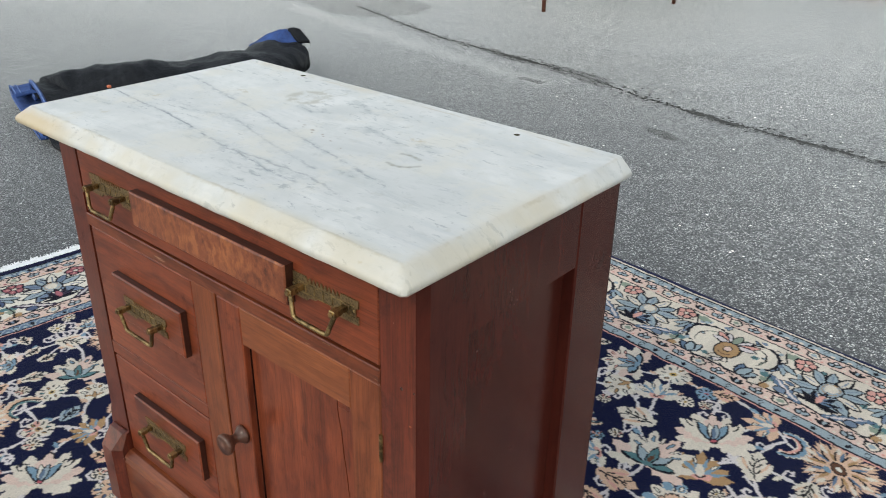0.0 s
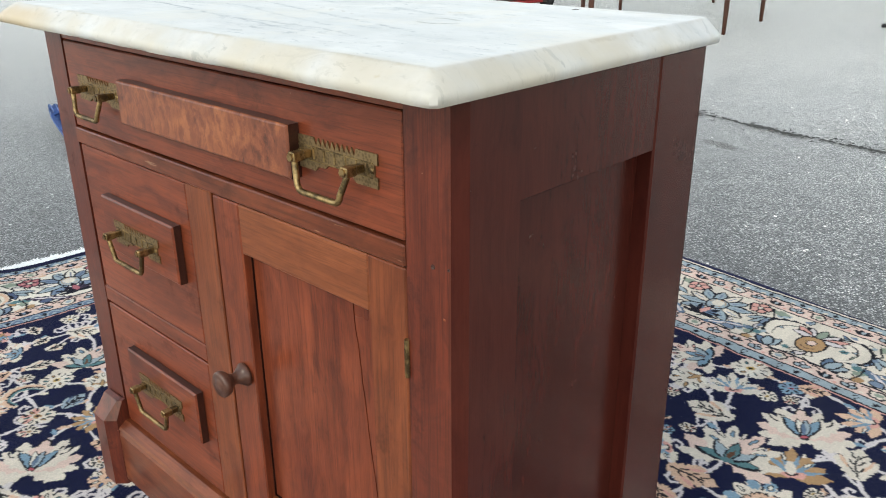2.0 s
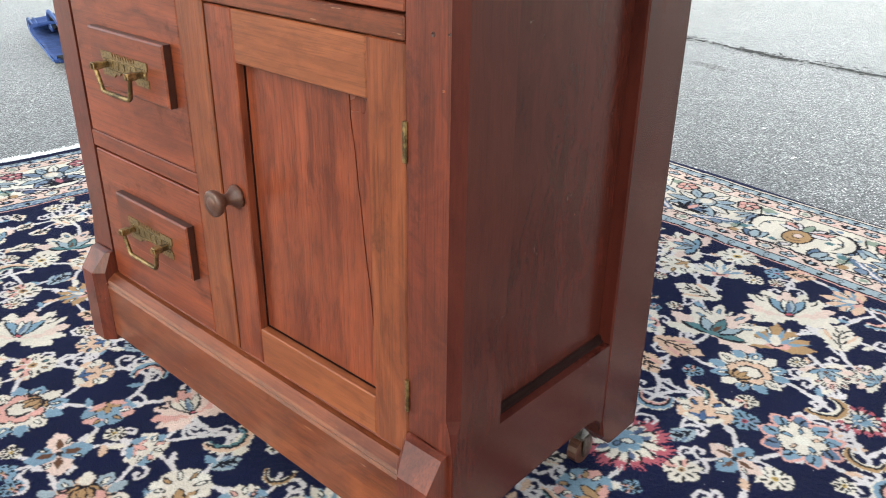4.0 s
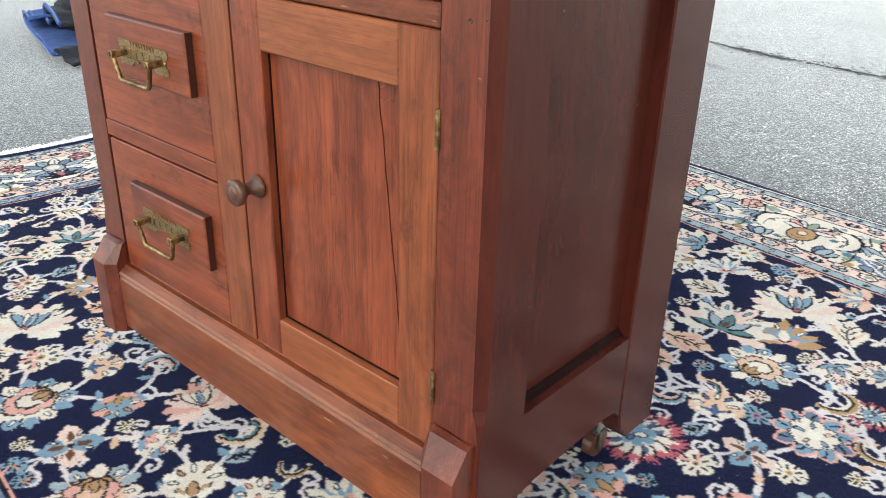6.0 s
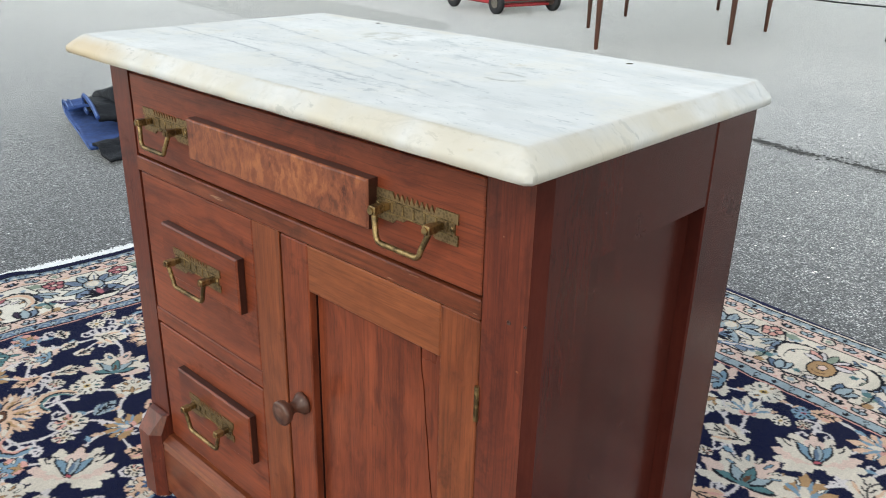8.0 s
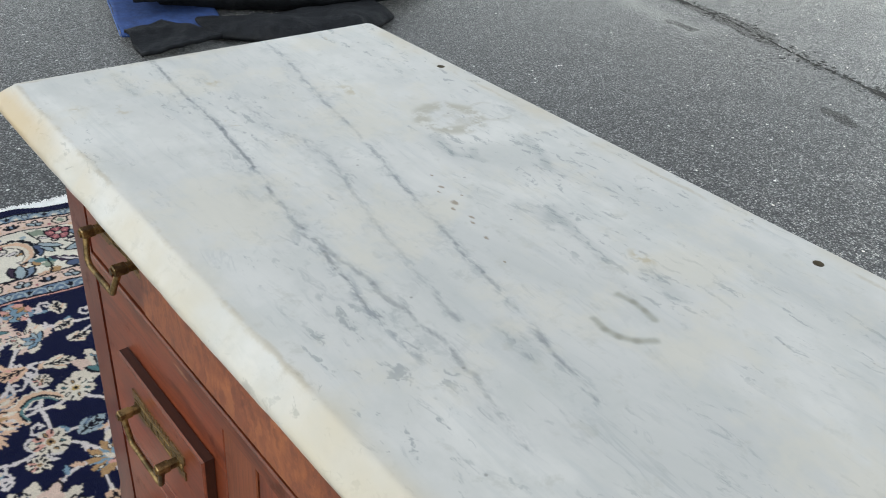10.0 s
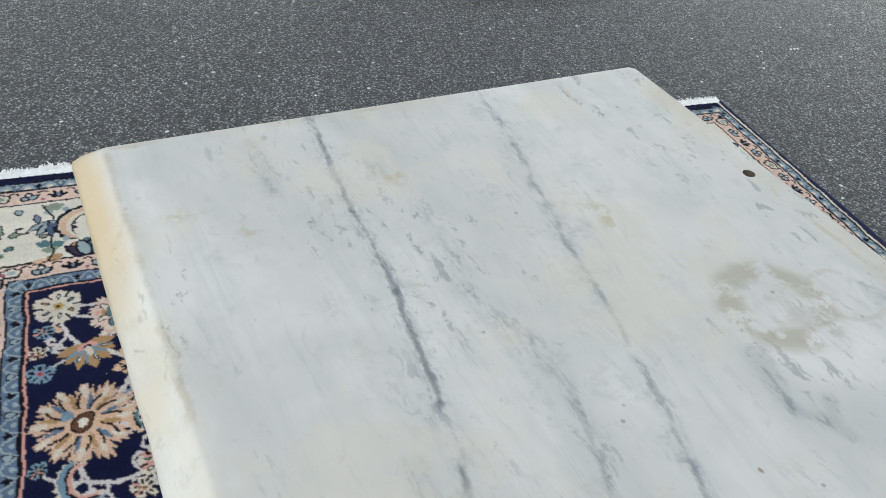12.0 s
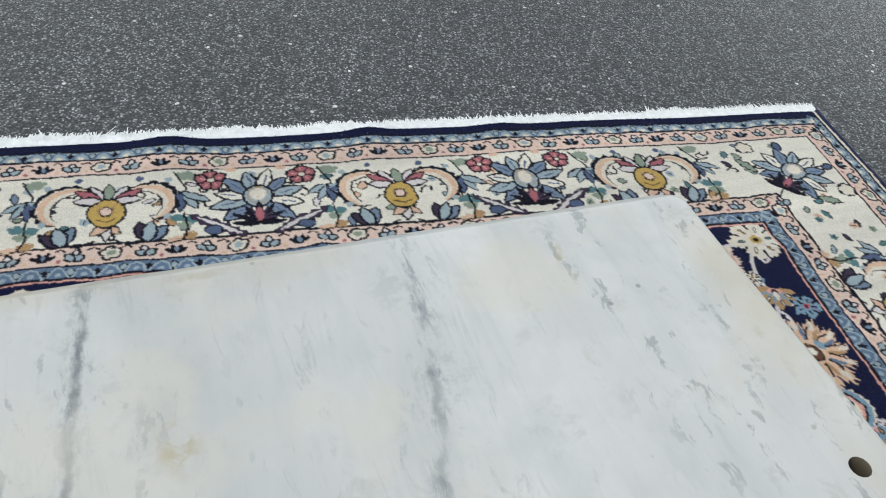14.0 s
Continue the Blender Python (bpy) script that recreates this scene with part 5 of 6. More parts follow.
def arc(x, y, rad, thick, a0, a1, n=14, saw=0.0):
    """A crescent, thickest in the middle, from angle a0 to a1."""
    out, inn = [], []
    for i in range(n + 1):
        t = i / n
        a = a0 + (a1 - a0) * t
        w = thick * math.sin(math.pi * (0.08 + 0.86 * t))
        k = rad + w * 0.5 + (saw if i % 2 else 0)
        out.append((x + k * math.cos(a), y + k * math.sin(a)))
        inn.append((x + (rad - w * 0.5) * math.cos(a), y + (rad - w * 0.5) * math.sin(a)))
    return out + inn[::-1]


def gold_unit(c, phi):
    """A gold vase with curling petals between two broad horns, a tulip at either side."""
    for s in (-1, 1):
        a0, a1 = (radians(-62), radians(128)) if s > 0 else (radians(242), radians(52))
        fill(placed(c, BS, phi, arc(s * 0.044, 0.006, 0.0337, 0.0260, a0, a1, 18, 0.0040)), "ink")
        fill(placed(c, BS, phi, arc(s * 0.044, 0.006, 0.033, 0.018, a0, a1)), "cream")
        fill(placed(c, BS, phi, arc(s * 0.045, 0.006, 0.035, 0.009, a0, a1)), "peach")
        for q in range(4):
            a = radians(-50 + 50 * q)
            fill(placed(c, BS, phi, oval(s * (0.046 + 0.046 * math.cos(a)), 0.014 + 0.046 * math.sin(a), 0.0050, 0.0050)), "slate" if q % 2 else "dove")
        for a, k, dye in ((0.45, 0.034, "vine"), (0.95, 0.040, "mauve"), (1.45, 0.034, "vine")):
            inked(c, BS, phi, blade(s * 0.008, 0.014, k, 0.0062, -s * a, 7), dye, 0.0040)
        # tulip
        for a, dye in ((-0.55, "mist"), (0.55, "plum"), (0.0, "dove")):
            inked(c, BS, phi, blade(s * 0.050, -0.064, 0.034, 0.0075, a - s * 0.3, 6), dye, 0.0042)
        stroke(placed(c, BS, phi, [(s * 0.050, -0.064), (s * 0.030, -0.070), (s * 0.012, -0.060)]), 0.0040, "ink")
        inked(c, BS, phi, blade(s * 0.008, -0.034, 0.028, 0.0045, math.pi - s * 0.35, 6), "mist", 0.0028)
    inked(c, BS, phi, blade(0.0, 0.020, 0.030, 0.007, 0.0, 7), "sage", 0.0026)
    for a in (-0.9, 0.0, 0.9):
        inked(c, BS, phi, blade(0.006 * a, -0.030, 0.030, 0.0060, math.pi - a, 6), "peach" if a else "vine", 0.0034)
    inked(c, BS, phi, oval(0, -0.009, 0.0220, 0.0265), "gold", 0.0036)
    fill(placed(c, BS, phi, ragged_oval(0, -0.004, 0.0100, 0.0110)), "ink")
    fill(placed(c, BS, phi, oval(0, -0.004, 0.0066, 0.0075)), "blush")
    stroke(placed(c, BS, phi, [(-0.012, -0.020), (0.0, -0.026), (0.012, -0.020)]), 0.0030, "brown")
    for s in (-1, 1):
        stroke(placed(c, BS, phi, [(s * 0.013, 0.010), (s * 0.008, 0.004), (s * 0.010, -0.010)]), 0.0028, "tan")


def blue_unit(c, phi, leaves=True):
    """A pale gold boss in a ring of pointed blue petals over a dark calyx."""
    for i in range(10):
        a = radians(-132 + 264 * i / 9)
        x, y = 0.016 * math.sin(a), 0.016 * math.cos(a)
        inked(c, BS, phi, blade(x, y, 0.042 + 0.006 * (i % 2), 0.0085, -a, 7), "dove" if i % 3 == 1 else "ivory" if i % 3 else "mist", 0.0046)
        stroke(placed(c, BS, phi, [(x * 2.0, y * 2.0), (x * 3.1, y * 3.1)]), 0.0034, "slate")
    inked(c, BS, phi, oval(0, 0.006, 0.018, 0.021), "dove", 0.0040)
    fill(placed(c, BS, phi, oval(0, 0.010, 0.011, 0.013)), "cream")
    stroke(placed(c, BS, phi, oval(0, 0.008, 0.014, 0.017)), 0.0022, "tan")
    for i in range(7):
        a = radians(-84 + 28 * i)
        fill(placed(c, BS, phi, blade(0, -0.050, 0.048 - 0.010 * abs(i - 3) / 3, 0.0058, -a, 6)), "ink")
        fill(placed(c, BS, phi, blade(0, -0.040, 0.028, 0.0024, -a, 5)), "plum")
    fill(placed(c, BS, phi, blade(0, -0.044, 0.028, 0.0060, 0)), "mauve")
    if leaves:
        for s in (-1, 1):
            q = placed(c, BS, phi, [(s * 0.062, 0.046)])[0]
            fill(placed(q, 0.030, phi, ragged(5, 0.26, 0, 0.04)), "ink")
            fill(placed(q, 0.025, phi, ragged(5, 0.30, 0, 0.04)), "mauve")
            for i in range(5):
                ray(q, 0.025, phi, 2 * math.pi * (i + 0.5) / 5, 0.35, 0.95, 0.0, 0.0040, "ink")
                ray(q, 0.025, phi, 2 * math.pi * i / 5, 0.40, 0.75, 0.0, 0.0026, "pink")
            fill(placed(q, 0.008, phi, oval(0, 0, 1, 1)), "ink")
            fill(placed(q, 0.005, phi, oval(0, 0, 1, 1)), "cream")
            inked(c, BS, phi, blade(s * 0.020, -0.070, 0.086, 0.0085, -s * 1.0, 13, 0.34), "plum", 0.0026)
            fill(placed(c, BS, phi, blade(s * 0.026, -0.066, 0.066, 0.0036, -s * 0.98)), "vine")
            inked(c, BS, phi, oval(s * 0.060, -0.056, 0.010, 0.008), "slate", 0.0026)
            fill(placed(c, BS, phi, oval(s * 0.034, 0.066, 0.008, 0.005)), "peach")


def spray(c, phi, k):
    """A pendant bunch of dark petals under a sage leaf."""
    fill(placed(c, BS, phi, ragged_oval(0.004, 0.054, 0.015, 0.010)), "sage")
    stroke(placed(c, BS, phi, [(-0.012, 0.062), (-0.004, 0.044), (0.004, 0.030), (0.0, 0.010)]), 0.0040, "ink")
    for a in (2.0, 2.5, 3.1, 3.7, 4.3):
        inked(c, BS, phi, blade(0.0, 0.020, 0.036, 0.0052, a + 0.15 * (k - 0.5), 6), "slate" if 2.8 < a < 3.4 else "dove", 0.0036)
    for x, y, dye in ((-0.008, -0.030, "teal"), (0.008, -0.034, "teal"), (0.0, -0.044, "sage"), (0.006, -0.062, "tan"), (-0.012, -0.068, "peach")):
        fill(placed(c, BS, phi, ragged_oval(x, y, 0.010, 0.008)), dye)
    stroke(placed(c, BS, phi, [(0.0, -0.02), (0.004, -0.05), (-0.004, -0.070), (-0.020, -0.074)]), 0.0040, "ink")


MID = 0.1695
brng = random.Random(31)
for side, lo, hi in (("end", -0.2, FW + 0.2), ("far", -0.2, U1), ("near", -0.2, U1)):
    s = lo
    while s < hi:
        s += brng.uniform(0.009, 0.016)
        c, phi = side_at(side, s, brng.uniform(0.094, 0.246))
        phi += brng.uniform(-3.1, 3.1)
        kind = brng.random()
        if kind < 0.5:
            inked(c, 1, phi, blade(0, 0, brng.uniform(0.014, 0.028), brng.uniform(0.0035, 0.0065), 0, 7, 0.2), brng.choice(("sage", "peach", "dove", "mist", "teal", "vine", "tan", "plum")), 0.0024)
        elif kind < 0.75:
            stroke(placed(c, 0.022, phi, [(0, 0), (0.15, 0.5), (0.6, 0.8), (1.0, 0.6), (0.9, 0.25)]), 0.0040, "ink")
        else:
            fill(placed(c, 0.010, phi, lobed(5, 0.3, 0, 0.5, 4)), brng.choice(("peach", "sage", "dove", "teal")))
            stroke(placed(c, 0.008, phi, [(-0.6, 0), (0.6, 0.1)]), 0.0024, "ink")
for side, golds, blues in (("end", (0.170, 0.697, 1.224), (0.430, 0.955)), ("far", (0.250, 0.747, 1.244), (0.498, 0.995, 1.492)), ("near", (0.250, 0.747, 1.244), (0.498, 0.995, 1.492))):
    marks = sorted([(s, 0) for s in golds] + [(s, 1) for s in blues])
    for (s, k), (t, _) in zip(marks, marks[1:] + [(marks[-1][0] + 0.26, 0)]):
        c, phi = side_at(side, (s + t) / 2, MID)
        spray(c, phi, k)
    c, phi = side_at(side, marks[0][0] - 0.13, MID)
    spray(c, phi, 1)
    for s, k in marks:
        c, phi = side_at(side, s, MID + (0.0 if k else -0.004))
        (blue_unit if k else gold_unit)(c, phi)
for c, phi in (((-0.140, FW + 0.150), radians(45)), ((-0.140, -0.150), radians(135))):
    blue_unit(c, phi, False)
    for s in (-1, 1):
        q = placed(c, 1, phi, [(s * 0.115, 0.02), (s * 0.07, -0.05), (s * 0.05, 0.075)])
        rosette(q[0], 0.022, 0.3, "ink", "vine", "cream", 6)
        fill(placed(q[0], 0.018, 0.3, lobed(5, 0.28, 0, 0.5)), "cream")
        inked(q[1], 1, phi, blade(0, 0, 0.05, 0.008, -s * 1.2, 9, 0.3), "sage")
        inked(q[2], 1, phi, blade(0, -0.01, 0.028, 0.008, -s * 0.6, 6), "slate")
    stroke(placed(c, 1, phi, [(0, -0.05), (0, -0.20)]), 0.003, "ink")
for side, lo, hi in (("end", -0.36, FW + 0.36), ("far", -0.36, U1), ("near", -0.36, U1)):
    for d, half, outer in ((0.053, 0.021, 0.076), (0.287, 0.021, 0.31)):
        n = int((min(hi, hi if side != "end" else FW + d) - max(lo, -d)) / 0.052)
        for i in range(n + 1):
            c, phi = side_at(side, -d + 0.026 + 0.052 * i, d)
            wob = 0.3 * math.sin(i * 1.7)
            if i % 4 == 0:
                inked(c, 1.25, phi + wob, [(x * 0.013, y * 0.010) for x, y in lobed(5, 0.3, 0.1, 0.5)], "cream")
                fill(placed(c, 1.3, phi, oval(0, 0.001, 0.006, 0.005)), "sage" if i % 8 else "dove")
            elif i % 4 == 2:
                for a in (-1.0, -0.35, 0.35, 1.0):
                    fill(placed(c, 1.3, phi, blade(0, -0.008, 0.019, 0.0042, a, 5)), "ink")
                fill(placed(c, 1.3, phi, blade(0, -0.006, 0.012, 0.003, 0.0, 5)), "mist")
            else:
                s = 1 if i % 4 == 1 else -1
                for a, k in ((0.2, 0.016), (1.2, 0.013), (-0.9, 0.013)):
                    inked(c, 1.3, phi, blade(s * 0.002, -0.006, k, 0.0042, s * a, 5), "vine" if k > 0.014 else "dove", 0.0034)
            m, phi = side_at(side, -d + 0.052 * i, d)
            stroke(placed(m, 1.2, phi, [(-0.007, 0.010), (0.0, 0.014), (0.006, 0.009)]), 0.0040, "ink")
            fill(placed(m, 1.2, phi, oval(0.0, -0.010, 0.004, 0.003)), "mauve" if i % 3 == 0 else "peach")
    for d in (0.0165, 0.323):
        n = int((min(hi, hi if side != "end" else FW + d) - max(lo, -d)) / 0.040)
        for i in range(n + 1):
            c, phi = side_at(side, -d + 0.02 + 0.040 * i, d)
            if i % 2:
                fill(placed(c, 1.3, phi, oval(0, 0, 0.0062, 0.0070)), "ink")
                fill(placed(c, 1.3, phi, oval(0, 0.0005, 0.0040, 0.0045)), "dove")
            else:
                for a in (-0.7, 0.0, 0.7):
                    fill(placed(c, 1.3, phi, blade(0, -0.006, 0.013, 0.0028, a, 5)), "ink")
            m, phi = side_at(side, -d + 0.040 * i, d)
            stroke(placed(m, 1.2, phi, [(-0.014, -0.009), (-0.008, 0.004), (0.0, 0.009), (0.008, 0.004), (0.014, -0.009)]), 0.0036, "dove" if d < 0.1 else "steel")
            fill(placed(m, 1.2, phi, oval(0.0, -0.005, 0.0045, 0.0035)), "dove" if d < 0.1 else "cream")


# paler dyes on the far side paint in the sheen of the pile
far_sheen = (vv > FW) & (uu > 0.45)
for old, pale in (("steel", "dove"), ("slate", "mist"), ("mauve", "pink"), ("plum", "steel"), ("gold", "tan"), ("mist", "dove"), ("ivory", "cream"), ("peach", "cream")):
    canvas[far_sheen & (canvas == NAMES.index(old))] = NAMES.index(pale) + 100
canvas[canvas >= 100] -= 100
canvas[(vv > FW + 0.338) & (vv < FW + 0.345)] = NAMES.index("cream")

# hand-knotted lines wander a little
wave = np.random.RandomState(4)


def wander(cell):
    """Smooth random shifts, in knots, on a coarse grid stretched over the rug."""
    coarse = wave.normal(0, 1, (NU // cell + 3, NV // cell + 3))
    a, b = np.arange(NU + 1) / cell, np.arange(NV + 1) / cell
    i, j = a.astype(int), b.astype(int)
    s, t = (a - i)[:, None], (b - j)[None, :]
    return (coarse[i][:, j] * (1 - s) * (1 - t) + coarse[i + 1][:, j] * s * (1 - t) + coarse[i][:, j + 1] * (1 - s) * t + coarse[i + 1][:, j + 1] * s * t)


gi, gj = np.meshgrid(np.arange(NU + 1), np.arange(NV + 1), indexing="ij")
si = np.clip(np.rint(gi + 0.40 * wander(3) + 1.0 * wander(20)).astype(int), 0, NU)
sj = np.clip(np.rint(gj + 0.40 * wander(3) + 1.0 * wander(20)).astype(int), 0, NV)
canvas = canvas[si, sj]

rug = thing("rug", "navy and cream patterned wool rug with white fringe lying on asphalt", "rug")
LIFT = 0.011


def rug_z(u, v):
    z = LIFT + 0.0012 * np.sin(u * 9 + 2 * np.sin(v * 5)) + 0.0010 * np.sin(v * 13 + u * 3)
    near_end = np.exp(-np.maximum(u + 0.36, 0) / 0.10)
    z = z + near_end * (0.010 * np.exp(-((v - 0.27) / 0.05) ** 2) + 0.009 * np.exp(-((v - 0.66) / 0.04) ** 2) + 0.006 * np.exp(-((v - 0.95) / 0.05) ** 2))
    return z


def rug_place(u, v, z):
    return np.stack([RUG_X + u * AXU.x + v * AXV.x, RUG_Y + u * AXU.y + v * AXV.y, z], -1)


table_of = np.array([(*lin(*DYES[k]), 1.0) for k in NAMES], np.float32)
# neighbouring tufts lean into one another, and every tuft took its dye a little differently
shade = table_of[canvas]
lean_in = np.pad(shade, ((1, 1), (1, 1), (0, 0)), mode="edge")
shade = 0.72 * shade + 0.07 * (lean_in[:-2, 1:-1] + lean_in[2:, 1:-1] + lean_in[1:-1, :-2] + lean_in[1:-1, 2:])
shade[..., :3] *= np.random.RandomState(9).normal(1.0, 0.05, shade.shape[:2] + (1,)).clip(0.7, 1.3).astype(np.float32)
jit = np.random.RandomState(3)


def pile_mesh(name, keep, label):
    """The knots of one region of the rug as one mesh."""
    used = np.zeros(uu.shape, bool)
    for a in (slice(0, -1), slice(1, None)):
        for b in (slice(0, -1), slice(1, None)):
            used[a, b] |= keep
    number = np.full(uu.shape, -1, np.int64)
    number[used] = np.arange(used.sum())
    co = rug_place(uu, vv, rug_z(uu, vv) + jit.normal(0, 0.00035, uu.shape))[used].astype(np.float32)
    quads = np.stack([number[:-1, :-1][keep], number[1:, :-1][keep], number[1:, 1:][keep], number[:-1, 1:][keep]], -1)
    me = bpy.data.meshes.new(name)
    me.vertices.add(len(co))
    me.vertices.foreach_set("co", co.ravel())
    me.loops.add(quads.size)
    me.loops.foreach_set("vertex_index", quads.ravel().astype(np.int32))
    me.polygons.add(len(quads))
    me.polygons.foreach_set("loop_start", np.arange(0, quads.size, 4, dtype=np.int32))
    me.polygons.foreach_set("use_smooth", np.ones(len(quads), bool))
    me.update(calc_edges=True)
    dye_layer = me.attributes.new("dye", "FLOAT_COLOR", "POINT")
    dye_layer.data.foreach_set("color", shade[used].astype(np.float32).ravel())
    me.materials.append(pile)
    ob = new(name, me)
    ob.parent = rug
    ob["label"] = label
    return ob


mid_u, mid_v = uu[:-1, :-1] + KNOT / 2, vv[:-1, :-1] + KNOT / 2
out_by = np.maximum(-mid_u, np.maximum(-mid_v, mid_v - FW))
pile_mesh("field", out_by < 0, "navy field with cream, pink and blue flowers")
pile_mesh("inner_guard_border", (out_by >= 0) & (out_by < 0.076), "narrow blue and pink guard stripes")
pile_mesh("main_border", (out_by >= 0.076) & (out_by < 0.263), "wide ivory border with palmettes")
pile_mesh("outer_guard_border", out_by >= 0.263, "pink and blue guard stripes with a navy edge")
# the other end mirrors this one, in coarser knots
step = 2
k0, k1 = int((SPAN - 2.70 - U0) / KNOT), int((SPAN - U1 - U0) / KNOT) + 1
pick_u, pick_v = np.arange(max(k0, 0), k1 + step, step), np.arange(0, NV + 1, step)
mu_, mv_ = uu[np.ix_(pick_u, pick_v)], vv[np.ix_(pick_u, pick_v)]
shape = mu_.shape
co = rug_place(SPAN - mu_, mv_, rug_z(mu_, mv_) - 0.0012).reshape(-1, 3).astype(np.float32)
order = np.arange(co.shape[0]).reshape(shape)
quads = np.stack([order[:-1, :-1], order[:-1, 1:], order[1:, 1:], order[1:, :-1]], -1).reshape(-1, 4)
me = bpy.data.meshes.new("other_end")
me.from_pydata(co.tolist(), [], quads.tolist())
layer = me.attributes.new("dye", "FLOAT_COLOR", "POINT")
layer.data.foreach_set("color", shade[np.ix_(pick_u, pick_v)].astype(np.float32).ravel())
me.materials.append(pile)
other = new("other_end", me)
other.parent = rug
other["label"] = "other end of the rug with the same borders"
# the woven backing
bm = bmesh.new()
for a, b, lo, hi in ((U0 + 0.004, 2.696, 0.001, LIFT - 0.004),):
    ring = [rug_place(np.float64(u), np.float64(v), np.float64(z)) for z in (lo, hi) for u, v in ((a, V0 + 0.002), (b, V0 + 0.002), (b, V1 - 0.002), (a, V1 - 0.002))]
    q = [bm.verts.new(p) for p in ring]
    for f in ((0, 1, 2, 3), (4, 5, 6, 7), (0, 1, 5, 4), (1, 2, 6, 5), (2, 3, 7, 6), (3, 0, 4, 7)):
        bm.faces.new([q[i] for i in f])
mb = Mat("woven_navy_backing", 0.95)
mb.color(mb.ramp(mb.noise(mb.coords(), 200, 4), (0.3, lin(14, 18, 54)), (0.7, lin(24, 28, 62))))
part("backing", bm, mb.m, rug)
for v in (V0, V1):
    pts = [rug_place(np.float64(u), np.float64(v), np.float64(LIFT - 0.003 + 0.002 * math.sin(u * 9))) for u in np.linspace(U0, 2.7, 120)]
    part("selvedge", tube(pts, 0.0055, 8), mb.m, rug, "dark bound side edge", True)
# cotton fringe: flat matted strands of uneven length
bm = bmesh.new()
rng = random.Random(11)
prev = None
for k in range(421):
    v = V0 + (V1 - V0) * k / 420
    zr = float(rug_z(np.float64(U0), np.float64(v)))
    reach = 0.036 + 0.009 * noise.noise(Vector((v * 9, 0, 3))) + 0.005 * noise.noise(Vector((v * 60, 2, 3)))
    row = [bm.verts.new(rug_place(np.float64(U0 + 0.003 - reach * s), np.float64(v), np.float64(zr * (1 - s) + 0.004 * s + 0.004 * math.sin(3.1 * s) + 0.0015 * noise.noise(Vector((v * 160, s * 5, 0)))))) for s in (0, 0.33, 0.66, 1)]
    if prev:
        for a in range(3):
            bm.faces.new((prev[a], prev[a + 1], row[a + 1], row[a]))
    prev = row
for k in range(2600):
    v = V0 + (V1 - V0) * (k + rng.random()) / 2600
    tuftness = noise.noise(Vector((v * 9, 0, 3)))
    ln = 0.037 + 0.010 * tuftness + rng.uniform(-0.006, 0.006) + (0.016 if rng.random() < 0.01 else 0)
    lean = 0.35 * noise.noise(Vector((v * 30, 5, 0))) + rng.uniform(-0.25, 0.25)
    w = rng.uniform(0.0014, 0.0026)
    z0 = float(rug_z(np.float64(U0), np.float64(v))) + rng.uniform(-0.003, 0.002)
    prev = None
    for i in range(4):
        s = i / 3
        u, vx = U0 + 0.003 - ln * s, v + lean * ln * s * s
        z = z0 * (1 - s) + s * rng.uniform(0.002, 0.010) + 0.004 * math.sin(s * 3.1) * rng.random()
        pair = [bm.verts.new(rug_place(np.float64(u), np.float64(vx + d * w * (1 - 0.5 * s)), np.float64(z + d * d * 0))) for d in (-1, 1)]
        if prev:
            bm.faces.new((prev[0], pair[0], pair[1], prev[1]))
        prev = pair
fringe = part("fringe", bm, cotton, rug, "matted white cotton fringe")
fringe["kind"] = "stuff"
# the same fringe at the other end
me = fringe.data.copy()
flat_co = np.empty(len(me.vertices) * 3, np.float32)
me.vertices.foreach_get("co", flat_co)
pts = flat_co.reshape(-1, 3)
basis = np.array([[AXU.x, AXV.x], [AXU.y, AXV.y]])
uv = np.linalg.solve(basis, (pts[:, :2] - [RUG_X, RUG_Y]).T)
uv[0] = SPAN - uv[0]
pts[:, :2] = (basis @ uv).T + [RUG_X, RUG_Y]
me.vertices.foreach_set("co", pts.ravel())
second = new("fringe", me)
second.parent = rug
second["label"] = "matted white cotton fringe"
second["kind"] = "stuff"

# ---- far things on the asphalt ----
TX, TY = -3.09, 6.50
dining = thing("table", "long dark wooden table with slim tapered legs standing on asphalt", "table", (TX, TY, 0))
legs = ((-2.76, 4.83), (-3.49, 5.80), (-2.22, 5.89), (-2.37, 6.92), (-3.77, 6.86), (-3.46, 8.21))
for x, y in legs:
    m = Matrix.Translation((x - TX, y - TY, 0))
    part("leg", lathe([(0.014, 0.0), (0.0155, 0.004), (0.018, 0.12), (0.025, 0.45), (0.027, 0.62), (0.027, 0.70)], m, 16), table_wood, dining, smooth=True)
ang = math.atan2(3.41, -0.74)
ring = []
for k in range(64):  # a long top with straight sides and full corners
    a = 2 * math.pi * k / 64
    ring.append((2.05 * math.copysign(abs(math.cos(a)) ** 0.5, math.cos(a)), 0.80 * math.copysign(abs(math.sin(a)) ** 0.5, math.sin(a))))
rot = Matrix.Rotation(ang, 2)
part("tabletop", prism([tuple(rot @ Vector(p)) for p in ring], 0.715, 0.74, axis="z", bevel=0.004), table_wood, dining)
part("apron", prism([tuple(rot @ Vector((p[0] * 0.88, p[1] * 0.82))) for p in ring], 0.62, 0.7149, axis="z"), table_wood, dining)

